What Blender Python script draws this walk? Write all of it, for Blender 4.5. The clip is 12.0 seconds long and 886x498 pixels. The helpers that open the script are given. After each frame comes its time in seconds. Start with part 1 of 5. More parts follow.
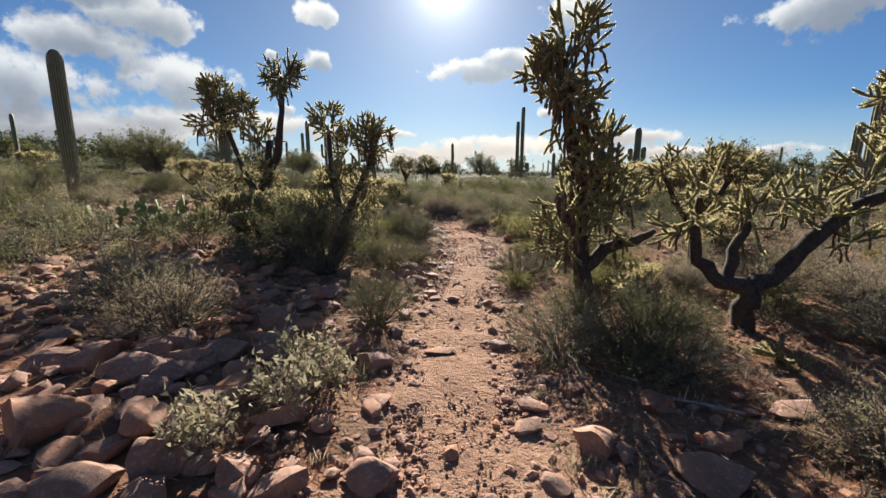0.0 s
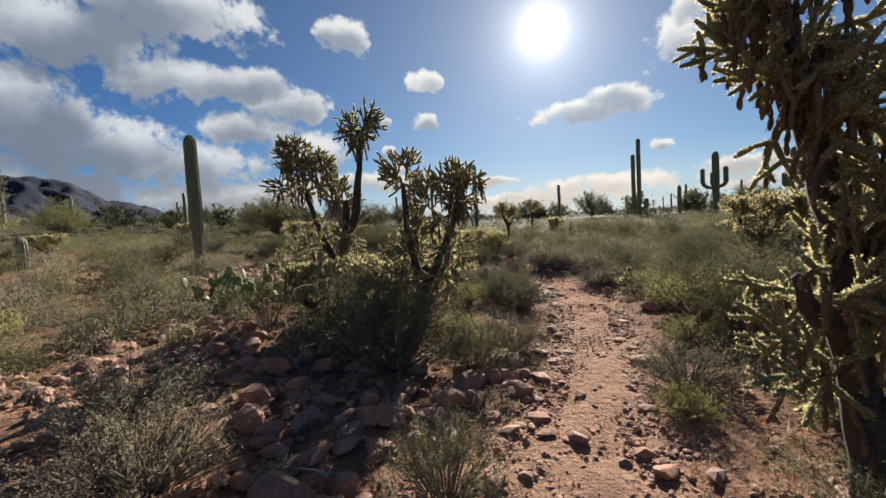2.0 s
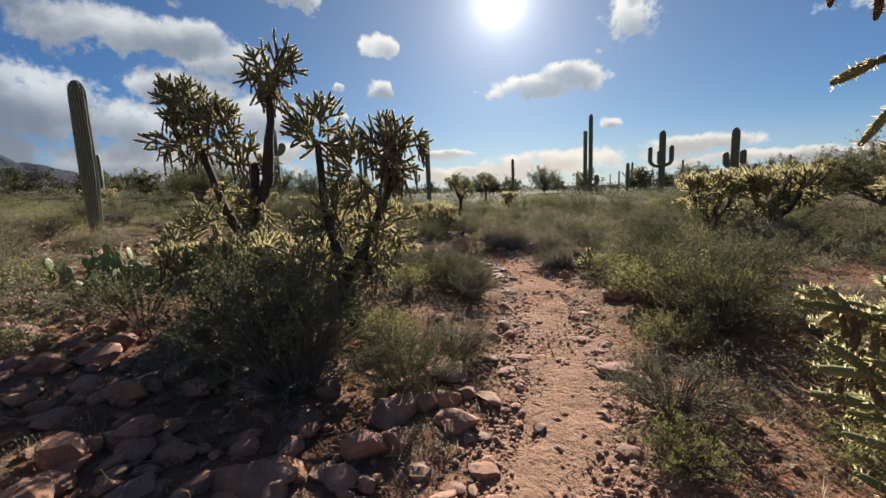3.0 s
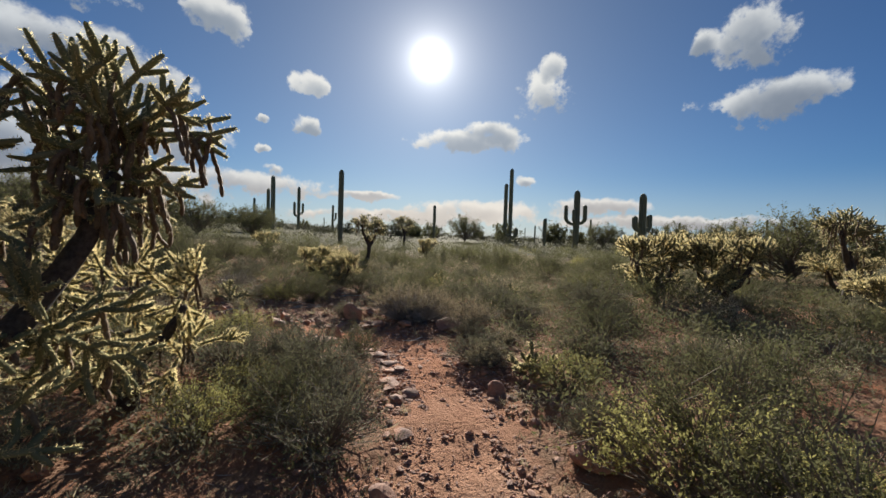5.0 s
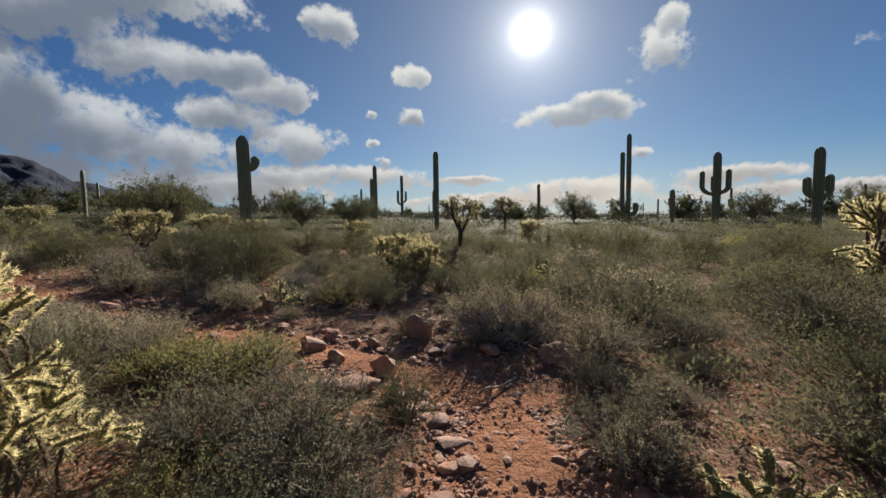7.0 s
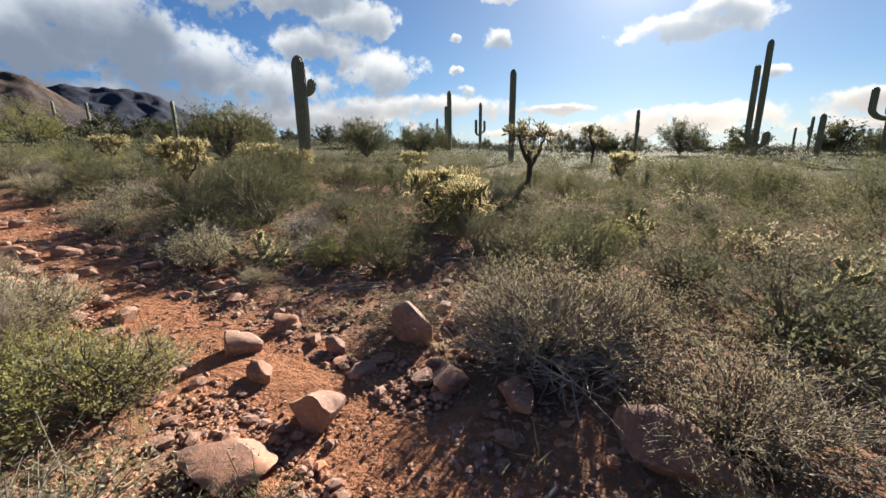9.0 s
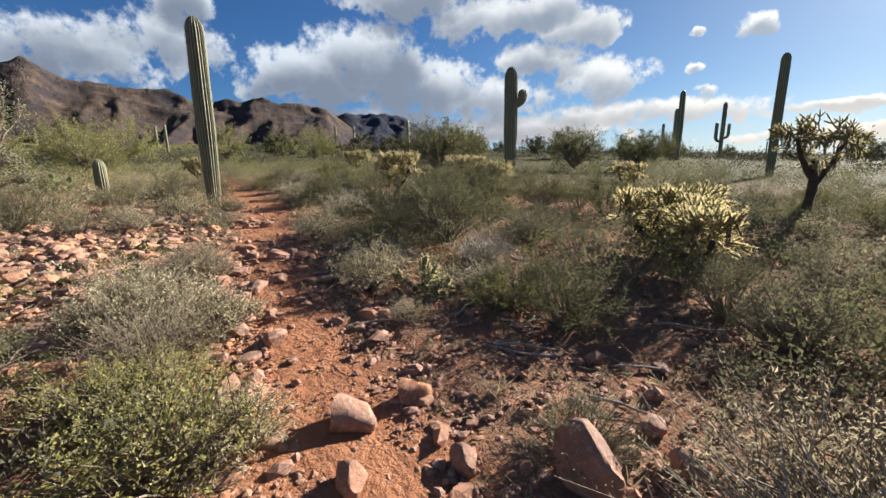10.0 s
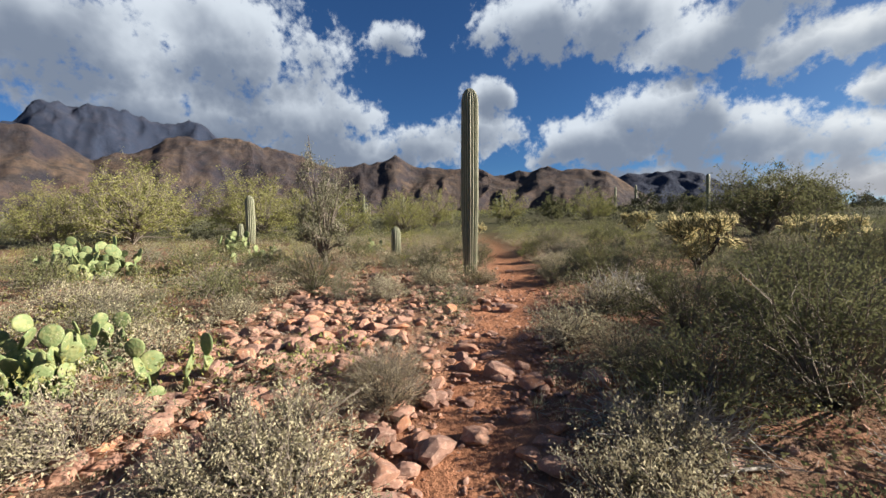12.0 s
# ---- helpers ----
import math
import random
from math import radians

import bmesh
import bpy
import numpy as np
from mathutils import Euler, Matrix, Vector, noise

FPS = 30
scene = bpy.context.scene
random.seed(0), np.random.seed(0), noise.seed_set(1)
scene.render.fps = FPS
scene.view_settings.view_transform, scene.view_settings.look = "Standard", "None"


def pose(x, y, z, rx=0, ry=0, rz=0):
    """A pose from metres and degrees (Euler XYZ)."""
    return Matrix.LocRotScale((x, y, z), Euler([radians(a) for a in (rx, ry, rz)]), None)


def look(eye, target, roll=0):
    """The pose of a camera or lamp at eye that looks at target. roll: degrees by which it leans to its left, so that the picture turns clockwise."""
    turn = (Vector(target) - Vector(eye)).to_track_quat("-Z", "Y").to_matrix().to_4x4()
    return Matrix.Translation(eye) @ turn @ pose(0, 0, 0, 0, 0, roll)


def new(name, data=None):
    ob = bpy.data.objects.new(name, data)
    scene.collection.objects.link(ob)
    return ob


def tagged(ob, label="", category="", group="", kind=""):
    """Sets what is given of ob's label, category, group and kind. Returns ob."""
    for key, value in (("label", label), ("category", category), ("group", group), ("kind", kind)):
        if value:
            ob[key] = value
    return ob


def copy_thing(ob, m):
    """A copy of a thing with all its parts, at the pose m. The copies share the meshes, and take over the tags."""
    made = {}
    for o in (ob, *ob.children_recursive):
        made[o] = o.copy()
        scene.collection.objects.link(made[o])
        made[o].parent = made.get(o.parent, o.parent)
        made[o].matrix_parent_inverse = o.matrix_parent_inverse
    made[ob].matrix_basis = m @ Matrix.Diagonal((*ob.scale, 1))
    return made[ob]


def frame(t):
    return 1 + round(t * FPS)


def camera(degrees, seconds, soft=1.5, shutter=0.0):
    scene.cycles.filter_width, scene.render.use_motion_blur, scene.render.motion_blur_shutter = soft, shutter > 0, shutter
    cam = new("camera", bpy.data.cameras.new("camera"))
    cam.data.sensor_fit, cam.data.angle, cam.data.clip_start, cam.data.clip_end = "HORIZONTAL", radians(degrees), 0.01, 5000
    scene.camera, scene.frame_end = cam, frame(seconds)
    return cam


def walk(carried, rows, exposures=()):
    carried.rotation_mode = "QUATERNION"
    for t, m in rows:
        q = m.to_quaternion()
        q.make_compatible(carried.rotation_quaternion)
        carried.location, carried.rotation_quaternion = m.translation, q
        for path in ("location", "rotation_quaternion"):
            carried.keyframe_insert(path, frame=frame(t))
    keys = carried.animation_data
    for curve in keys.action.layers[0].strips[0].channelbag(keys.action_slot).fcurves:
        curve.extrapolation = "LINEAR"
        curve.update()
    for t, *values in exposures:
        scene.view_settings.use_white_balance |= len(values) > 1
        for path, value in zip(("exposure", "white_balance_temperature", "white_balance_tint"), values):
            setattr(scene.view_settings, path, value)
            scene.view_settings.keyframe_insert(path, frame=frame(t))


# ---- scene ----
cam = camera(96.0, 12.0)
PATH = [
    (0, (-0.085, 0.305, 1.479), (-0.054, 2.269, 1.104), 0.3),
    (0.5, (0.043, 0.569, 1.49), (0.057, 2.529, 1.089), -2.0),
    (1, (0.065, 0.982, 1.518), (-0.19, 2.948, 1.251), -3.2),
    (1.5, (0.063, 1.494, 1.573), (-0.22, 3.459, 1.331), -3.2),
    (2, (-0.064, 2.02, 1.612), (-0.557, 3.953, 1.474), -3.5),
    (2.5, (-0.133, 2.561, 1.571), (-0.883, 4.408, 1.412), -2.1),
    (3, (-0.058, 3.154, 1.582), (-0.332, 5.115, 1.299), -2.3),
    (3.2, (-0.037, 3.407, 1.62), (-0.208, 5.377, 1.319), -2.9),
    (4.8, (0.181, 5.704, 1.648), (0.243, 7.699, 1.512), -0.4),
    (5, (0.206, 5.94, 1.68), (0.327, 7.935, 1.611), 1.9),
    (5.2, (0.249, 6.131, 1.699), (0.48, 8.113, 1.564), 3.0),
    (5.5, (0.304, 6.483, 1.621), (0.523, 8.468, 1.508), 2.2),
    (6, (0.322, 7.092, 1.646), (0.138, 9.079, 1.513), 0.4),
    (6.5, (0.399, 7.669, 1.616), (0.216, 9.649, 1.399), 1.7),
    (7, (0.373, 8.243, 1.64), (-0.025, 10.197, 1.484), -1.0),
    (7.2, (0.294, 8.496, 1.621), (-0.336, 10.388, 1.473), -1.1),
    (8.8, (0.454, 10.221, 1.57), (-0.264, 12.013, 1.049), -0.3),
    (9, (0.425, 10.466, 1.563), (-0.339, 12.252, 1.088), -0.7),
    (9.5, (0.224, 11.044, 1.579), (-1.063, 12.504, 1.12), -3.7),
    (10, (-0.092, 11.537, 1.587), (-1.633, 12.744, 1.176), -1.0),
    (10.2, (-0.211, 11.69, 1.602), (-1.851, 12.762, 1.198), -1.4),
    (10.5, (-0.506, 11.996, 1.599), (-2.325, 12.781, 1.321), -1.2),
    (11, (-1.063, 12.284, 1.596), (-3.001, 12.667, 1.278), -0.1),
    (11.5, (-1.596, 12.489, 1.669), (-3.561, 12.716, 1.371), -1.1),
    (12, (-2.115, 12.561, 1.731), (-4.113, 12.573, 1.643), -1.1),
]
walk(cam, [(t, look(eye, to, roll)) for t, eye, to, roll in PATH],
     ((0, 1.58), (1.0, 1.5), (2.5, 1.33), (3.2, 1.38), (5.0, 1.2), (7.2, 1.08), (8.8, 1.74), (10.0, 1.7), (12.0, 1.58)))

# ---- sky, sun, exposure ----
SUN_AZ, SUN_EL = -0.9, 23.3          # degrees; azimuth grows to the left of +y


class Nodes:
    """Short hand for node trees."""

    def __init__(self, tree):
        self.t = tree
        tree.nodes.clear()

    def n(self, kind, **props):
        node = self.t.nodes.new(kind)
        for k, v in props.items():
            setattr(node, k, v)
        return node

    def link(self, a, b):
        self.t.links.new(a, b)

    def put(self, sock, v):
        if isinstance(v, bpy.types.NodeSocket):
            self.link(v, sock)
        else:
            sock.default_value = v

    def math(self, op, a, b=0.0, c=0.0, clamp=False):
        node = self.n("ShaderNodeMath", operation=op, use_clamp=clamp)
        self.put(node.inputs[0], a), self.put(node.inputs[1], b), self.put(node.inputs[2], c)
        return node.outputs[0]

    def remap(self, v, a, b, c=0.0, d=1.0, smooth=False):
        node = self.n("ShaderNodeMapRange", interpolation_type="SMOOTHSTEP" if smooth else "LINEAR")
        for i, x in enumerate((v, a, b, c, d)):
            self.put(node.inputs[i], x)
        return node.outputs[0]

    def mix(self, f, a, b, blend="MIX"):
        node = self.n("ShaderNodeMix", data_type="RGBA", blend_type=blend)
        self.put(node.inputs[0], f), self.put(node.inputs[6], a), self.put(node.inputs[7], b)
        return node.outputs[2]

    def noise(self, scale, detail=4.0, rough=0.55, vec=None, dist=0.0):
        node = self.n("ShaderNodeTexNoise")
        node.inputs["Scale"].default_value = scale
        node.inputs["Detail"].default_value = detail
        node.inputs["Roughness"].default_value = rough
        node.inputs["Distortion"].default_value = dist
        if vec is not None:
            self.link(vec, node.inputs["Vector"])
        return node.outputs["Fac"]

    def bump(self, height, strength=0.3, distance=0.01):
        node = self.n("ShaderNodeBump")
        node.inputs["Strength"].default_value = strength
        node.inputs["Distance"].default_value = distance
        self.link(height, node.inputs["Height"])
        return node.outputs["Normal"]


def rgb(r, g, b):
    return (r, g, b, 1.0)



world = bpy.data.worlds.new("desert sky")
scene.world = world
world.use_nodes = True
w = Nodes(world.node_tree)
coord = w.n("ShaderNodeTexCoord").outputs["Generated"]
xyz = w.n("ShaderNodeSeparateXYZ")
w.link(coord, xyz.inputs[0])
sky = w.n("ShaderNodeTexSky", sky_type="NISHITA", sun_disc=False, sun_elevation=radians(SUN_EL), sun_rotation=radians(-SUN_AZ), altitude=600.0, air_density=1.0, dust_density=0.15, ozone_density=3.0)
az = w.math("MULTIPLY", w.math("ARCTAN2", w.math("MULTIPLY", xyz.outputs[0], -1.0), xyz.outputs[1]), 57.29578)
el = w.math("MULTIPLY", w.math("ARCSINE", xyz.outputs[2]), 57.29578)
# billows push the outlines about
big = w.noise(8.0, 3.0, 0.5, coord)
fine = w.noise(17.0, 7.0, 0.58, coord)
azw = w.math("ADD", az, w.math("MULTIPLY_ADD", big, 9.0, -4.5))
elw = w.math("ADD", el, w.math("MULTIPLY_ADD", fine, 3.4, -1.7))
piles = []


def cloud_at(ca, ce, cw, ch):
    """A cloud: azimuth, elevation, half width, half height in degrees."""
    dx = w.math("MULTIPLY_ADD", azw, 1.0 / cw, -ca / cw)
    dy = w.math("MULTIPLY_ADD", elw, 1.0 / ch, -ce / ch)
    c = w.math("SUBTRACT", 1.0, w.math("ADD", w.math("MULTIPLY", dx, dx), w.math("MULTIPLY", dy, dy)))
    u = w.math("SUBTRACT", w.math("MULTIPLY", c, 0.65), w.math("MULTIPLY", dy, 0.75))
    if piles:
        c, u = w.math("SMOOTH_MAX", piles[-1][0], c, 0.25), w.math("MAXIMUM", piles[-1][1], u)
    piles.append((c, u))


cloud_at(25, 24.5, 3.5, 2.0); cloud_at(16.3, 18.8, 2.6, 1.7); cloud_at(16.7, 14, 1.9, 1.1); cloud_at(21.7, 14.3, 0.9, 0.5)
cloud_at(21.3, 10.6, 1.0, 0.5); cloud_at(20.5, 7.7, 2.2, 0.7); cloud_at(-16.4, 19.4, 4.2, 3.0); cloud_at(-18, 22.5, 2.4, 1.5)
cloud_at(-6.5, 13.2, 8.5, 1.7); cloud_at(-10, 14.4, 3.6, 1.6); cloud_at(-42.5, 16, 6.5, 2.2); cloud_at(-40.5, 23, 3.2, 3.0)
cloud_at(-36, 22.8, 1.8, 1.4); cloud_at(34.5, 16, 5.0, 2.6); cloud_at(31, 10.5, 6.5, 2.6); cloud_at(39, 13, 7.0, 2.4)
cloud_at(45, 18, 9.0, 2.4); cloud_at(38, 18.5, 5.0, 1.9); cloud_at(47, 25, 12, 3.6); cloud_at(57, 21.5, 10, 3.4)
cloud_at(66, 25, 9, 4.0); cloud_at(61, 13.5, 9, 4.6); cloud_at(54, 10, 10, 3.8); cloud_at(69, 11, 10, 4.0)
cloud_at(46, 8.5, 10, 3.2); cloud_at(76, 26, 9, 4.0); cloud_at(83, 18, 3.6, 3.0); cloud_at(84, 14, 6, 3.0)
cloud_at(97, 25, 5, 2.4); cloud_at(118, 23, 15, 6.5); cloud_at(109, 15, 11, 5.5); cloud_at(124, 15, 14, 5.0)
cloud_at(100, 10, 12, 3.5); cloud_at(92, 12, 8, 3); cloud_at(131, 20, 12, 5.0); cloud_at(145, 18, 14, 6.0)
cloud_at(105, 11, 8, 3.0); cloud_at(27, 6.0, 13, 1.6); cloud_at(8, 5.2, 5, 0.9); cloud_at(-14.6, 7.8, 2.0, 1.0)
cloud_at(-24, 4.6, 6.0, 1.2); cloud_at(-9, 3.6, 11, 1.6); cloud_at(0, 2.4, 20, 1.0); cloud_at(-32, 2.6, 14, 0.9)
cloud_at(40, 4.5, 16, 2.0); cloud_at(60, 5.5, 12, 2.4); cloud_at(-70, 22, 8, 3.0); cloud_at(-85, 10, 12, 3.0)
cloud_at(-120, 20, 10, 4.0); cloud_at(-150, 12, 14, 4.0); cloud_at(178, 24, 12, 4.0); cloud_at(-60, 55, 14, 6.0)
cloud_at(60, 55, 16, 7.0); cloud_at(150, 50, 18, 7.0)
cover, under = piles[-1]
wisp = w.noise(48.0, 5.0, 0.62, coord)
dens = w.math("ADD", cover, w.math("ADD", w.math("MULTIPLY_ADD", fine, 3.0, -1.52), w.math("MULTIPLY_ADD", wisp, 1.7, -0.85)))
mask = w.remap(dens, -0.2, 0.6, 0.0, 1.0, True)
soft = w.noise(6.5, 4.0, 0.5, coord)
thick = w.remap(w.math("ADD", under, w.math("ADD", w.math("MULTIPLY_ADD", soft, 2.0, -1.0), w.math("MULTIPLY_ADD", fine, 0.9, -0.45))), -0.15, 1.0, 0.0, 1.0, True)
# how near the sun a direction is
sunv = Vector((-math.sin(radians(SUN_AZ)) * math.cos(radians(SUN_EL)), math.cos(radians(SUN_AZ)) * math.cos(radians(SUN_EL)), math.sin(radians(SUN_EL))))
dot = w.n("ShaderNodeVectorMath", operation="DOT_PRODUCT")
w.link(coord, dot.inputs[0])
dot.inputs[1].default_value = sunv
ang = w.math("MULTIPLY", w.math("ARCCOSINE", w.math("MINIMUM", dot.outputs["Value"], 1.0)), 57.29578)
near = w.remap(ang, 4.0, 70.0, 1.0, 0.0, True)
lit = w.mix(near, rgb(0.235, 0.258, 0.285), rgb(0.33, 0.33, 0.317))
shade = w.mix(near, rgb(0.07, 0.086, 0.115), rgb(0.115, 0.138, 0.168))
cloud = w.mix(thick, lit, shade)
warm = w.remap(el, 2.0, 9.0, 1.0, 0.0, True)
cloud = w.mix(w.math("MULTIPLY", warm, w.math("MULTIPLY", near, 0.6)), cloud, rgb(0.40, 0.34, 0.27))
haze = w.remap(el, -1.0, 9.0, 0.75, 0.0, True)
SKY = 0.029
skyc = w.n("ShaderNodeVectorMath", operation="SCALE")
w.link(sky.outputs[0], skyc.inputs[0])
skyc.inputs["Scale"].default_value = SKY
deep = w.mix(1.0, skyc.outputs[0], w.mix(near, rgb(0.40, 0.68, 1.0), rgb(0.80, 0.86, 0.92)), "MULTIPLY")
blue = w.mix(w.math("MULTIPLY", haze, 0.75), deep, rgb(0.20, 0.235, 0.28))
both = w.mix(mask, blue, cloud)
# the sun's disc and the bright air round it
aureole = w.math("ADD", w.math("MULTIPLY", w.math("EXPONENT", w.math("MULTIPLY", ang, -1.8)), 6.0), w.math("ADD", w.math("MULTIPLY", w.math("EXPONENT", w.math("MULTIPLY", ang, -0.42)), 0.6), w.math("MULTIPLY", w.math("EXPONENT", w.math("MULTIPLY", ang, -0.09)), 0.12)))
glow = w.mix(1.0, both, rgb(0, 0, 0), "ADD")
glown = w.t.nodes[-1]
tint = w.n("ShaderNodeVectorMath", operation="SCALE")
tint.inputs[0].default_value = (1.0, 0.97, 0.92)
w.link(aureole, tint.inputs["Scale"])
w.link(tint.outputs[0], glown.inputs[7])
back = w.n("ShaderNodeBackground")
w.link(glow, back.inputs[0])
back.inputs[1].default_value = 1.0
w.link(back.outputs[0], w.n("ShaderNodeOutputWorld").inputs[0])

sun = new("sun", bpy.data.lights.new("sun", "SUN"))
sun.data.energy, sun.data.angle, sun.data.color = 5.0, radians(0.6), (1.0, 0.93, 0.82)
sun.matrix_world = look(sunv * 100, (0, 0, 0))


# ---- materials ----
def material(name):
    m = bpy.data.materials.new(name)
    m.use_nodes = True
    k = Nodes(m.node_tree)
    return m, k, k.n("ShaderNodeOutputMaterial"), k.n("ShaderNodeBsdfPrincipled")


def finish(k, out, bsdf, col, rough=0.8, normal=None, spec=0.3):
    k.put(bsdf.inputs["Base Color"], col)
    k.put(bsdf.inputs["Roughness"], rough)
    bsdf.inputs["Specular IOR Level"].default_value = spec
    if normal is not None:
        k.link(normal, bsdf.inputs["Normal"])
    k.link(bsdf.outputs[0], out.inputs[0])


def ground_material():
    m, k, out, b = material("red desert soil")
    pos = k.n("ShaderNodeNewGeometry").outputs["Position"]
    trail = k.n("ShaderNodeAttribute", attribute_name="trail").outputs["Fac"]
    n1, n2, n3 = k.noise(0.9, 5, 0.6, pos), k.noise(11, 6, 0.65, pos), k.noise(75, 4, 0.7, pos)
    vor = k.n("ShaderNodeTexVoronoi")
    vor.inputs["Scale"].default_value = 34
    k.link(pos, vor.inputs["Vector"])
    soil = k.mix(k.remap(n1, 0.35, 0.65), rgb(0.27, 0.12, 0.068), rgb(0.33, 0.165, 0.10))
    soil = k.mix(k.remap(n2, 0.4, 0.7), soil, rgb(0.20, 0.105, 0.07))
    litter = k.mix(k.remap(n3, 0.35, 0.7), rgb(0.12, 0.085, 0.06), rgb(0.26, 0.20, 0.145))
    soil = k.mix(k.math("MULTIPLY", k.remap(k.noise(2.3, 5, 0.7, pos), 0.36, 0.6), 0.65), soil, litter)
    path = k.mix(k.remap(n2, 0.35, 0.7), rgb(0.40, 0.245, 0.168), rgb(0.29, 0.165, 0.108))
    path = k.mix(k.remap(k.noise(3.2, 5, 0.65, pos), 0.42, 0.62, 0.0, 0.7), path, rgb(0.25, 0.148, 0.102))
    path = k.mix(k.remap(n3, 0.5, 0.8), path, rgb(0.42, 0.29, 0.21))
    redder = k.mix(k.remap(n2, 0.35, 0.7), rgb(0.37, 0.175, 0.098), rgb(0.27, 0.12, 0.068))
    where = k.n("ShaderNodeSeparateXYZ")
    k.link(pos, where.inputs[0])
    path = k.mix(k.remap(k.math("MULTIPLY_ADD", n1, 3.0, where.outputs[1]), 9.5, 12.5), path, redder)
    col = k.mix(trail, soil, path)
    col = k.mix(k.remap(vor.outputs["Distance"], 0.0, 0.25, 0.16, 0.0), col, rgb(0.38, 0.26, 0.20))
    far = k.n("ShaderNodeVectorMath", operation="LENGTH")
    k.link(pos, far.inputs[0])
    plain = k.mix(k.remap(k.noise(0.03, 6, 0.7, pos), 0.35, 0.65), rgb(0.05, 0.052, 0.028), rgb(0.095, 0.085, 0.045))
    col = k.mix(k.remap(far.outputs["Value"], 18.0, 34.0), col, plain)
    h = k.math("ADD", k.math("MULTIPLY", n2, 1.5), k.math("ADD", k.math("MULTIPLY", n3, 0.2), k.math("MULTIPLY", k.noise(24, 5, 0.65, pos), 0.7)))
    finish(k, out, b, col, 0.92, k.bump(h, 0.95, 0.045), 0.04)
    return m


def rock_material():
    m, k, out, b = material("weathered pink rock")
    pos = k.n("ShaderNodeNewGeometry").outputs["Position"]
    rnd = k.n("ShaderNodeObjectInfo").outputs["Random"]
    isl = k.n("ShaderNodeNewGeometry").outputs["Random Per Island"]
    r = k.math("FRACT", k.math("ADD", rnd, isl))
    n1, n2, n3 = k.noise(5, 5, 0.6, pos), k.noise(38, 5, 0.7, pos), k.noise(150, 3, 0.7, pos)
    base = k.mix(r, rgb(0.36, 0.187, 0.12), rgb(0.28, 0.175, 0.135))
    base = k.mix(k.remap(r, 0.5, 0.9), base, rgb(0.44, 0.195, 0.10))
    col = k.mix(k.remap(n1, 0.4, 0.66), base, rgb(0.20, 0.115, 0.09))
    col = k.mix(k.remap(n2, 0.52, 0.75), col, rgb(0.46, 0.325, 0.245))
    col = k.mix(k.remap(n3, 0.55, 0.8, 0.0, 0.6), col, rgb(0.12, 0.08, 0.07))
    finish(k, out, b, col, 0.82, k.bump(k.math("ADD", n2, k.math("MULTIPLY", n3, 0.6)), 0.6, 0.012), 0.3)
    return m


def leaf_material(name, a, c, dark, through_light=0.35):
    """Small leaves that let light through; every leaf varies a little."""
    m, k, out, b = material(name)
    g = k.n("ShaderNodeNewGeometry")
    rnd = k.n("ShaderNodeObjectInfo").outputs["Random"]
    col = k.mix(g.outputs["Random Per Island"], rgb(*a), rgb(*c))
    col = k.mix(k.remap(rnd, 0.0, 1.0, 0.0, 0.45), col, rgb(*dark))
    col = k.mix(k.remap(k.noise(3.0, 3, 0.6, g.outputs["Position"]), 0.35, 0.7, 0.0, 0.4), col, rgb(*dark))
    k.link(col, b.inputs["Base Color"])
    b.inputs["Roughness"].default_value = 0.9
    b.inputs["Specular IOR Level"].default_value = 0.03
    tr = k.n("ShaderNodeBsdfTranslucent")
    k.link(col, tr.inputs[0])
    mx = k.n("ShaderNodeMixShader")
    mx.inputs[0].default_value = through_light
    k.link(b.outputs[0], mx.inputs[1]), k.link(tr.outputs[0], mx.inputs[2]), k.link(mx.outputs[0], out.inputs[0])
    return m


def bark_material(name, a, c, scale=40, rough=0.9):
    m, k, out, b = material(name)
    pos = k.n("ShaderNodeNewGeometry").outputs["Position"]
    n1, n2 = k.noise(scale, 5, 0.65, pos), k.noise(scale * 0.15, 3, 0.6, pos)
    col = k.mix(k.remap(n1, 0.35, 0.7), rgb(*a), rgb(*c))
    col = k.mix(k.remap(n2, 0.4, 0.7, 0.0, 0.5), col, rgb(*(v * 0.5 for v in a)))
    finish(k, out, b, col, rough, k.bump(n1, 0.7, 0.01), 0.2)
    return m


def saguaro_material():
    m, k, out, b = material("saguaro skin")
    pos = k.n("ShaderNodeNewGeometry").outputs["Position"]
    crest = k.n("ShaderNodeAttribute", attribute_name="crest").outputs["Fac"]
    scar = k.n("ShaderNodeAttribute", attribute_name="scar").outputs["Fac"]
    n1, n2 = k.noise(7, 5, 0.6, pos), k.noise(60, 3, 0.7, pos)
    col = k.mix(k.remap(n1, 0.35, 0.7), rgb(0.095, 0.112, 0.06), rgb(0.15, 0.155, 0.09))
    col = k.mix(k.math("MULTIPLY", k.remap(n1, 0.45, 0.7), k.remap(scar, 0.0, 1.0)), col, rgb(0.20, 0.15, 0.10))
    spots = k.math("MULTIPLY", k.remap(crest, 0.62, 1.0), k.remap(n2, 0.36, 0.56))
    col = k.mix(spots, col, rgb(0.42, 0.37, 0.27))
    finish(k, out, b, col, 0.62, k.bump(n2, 0.4, 0.01), 0.35)
    return m


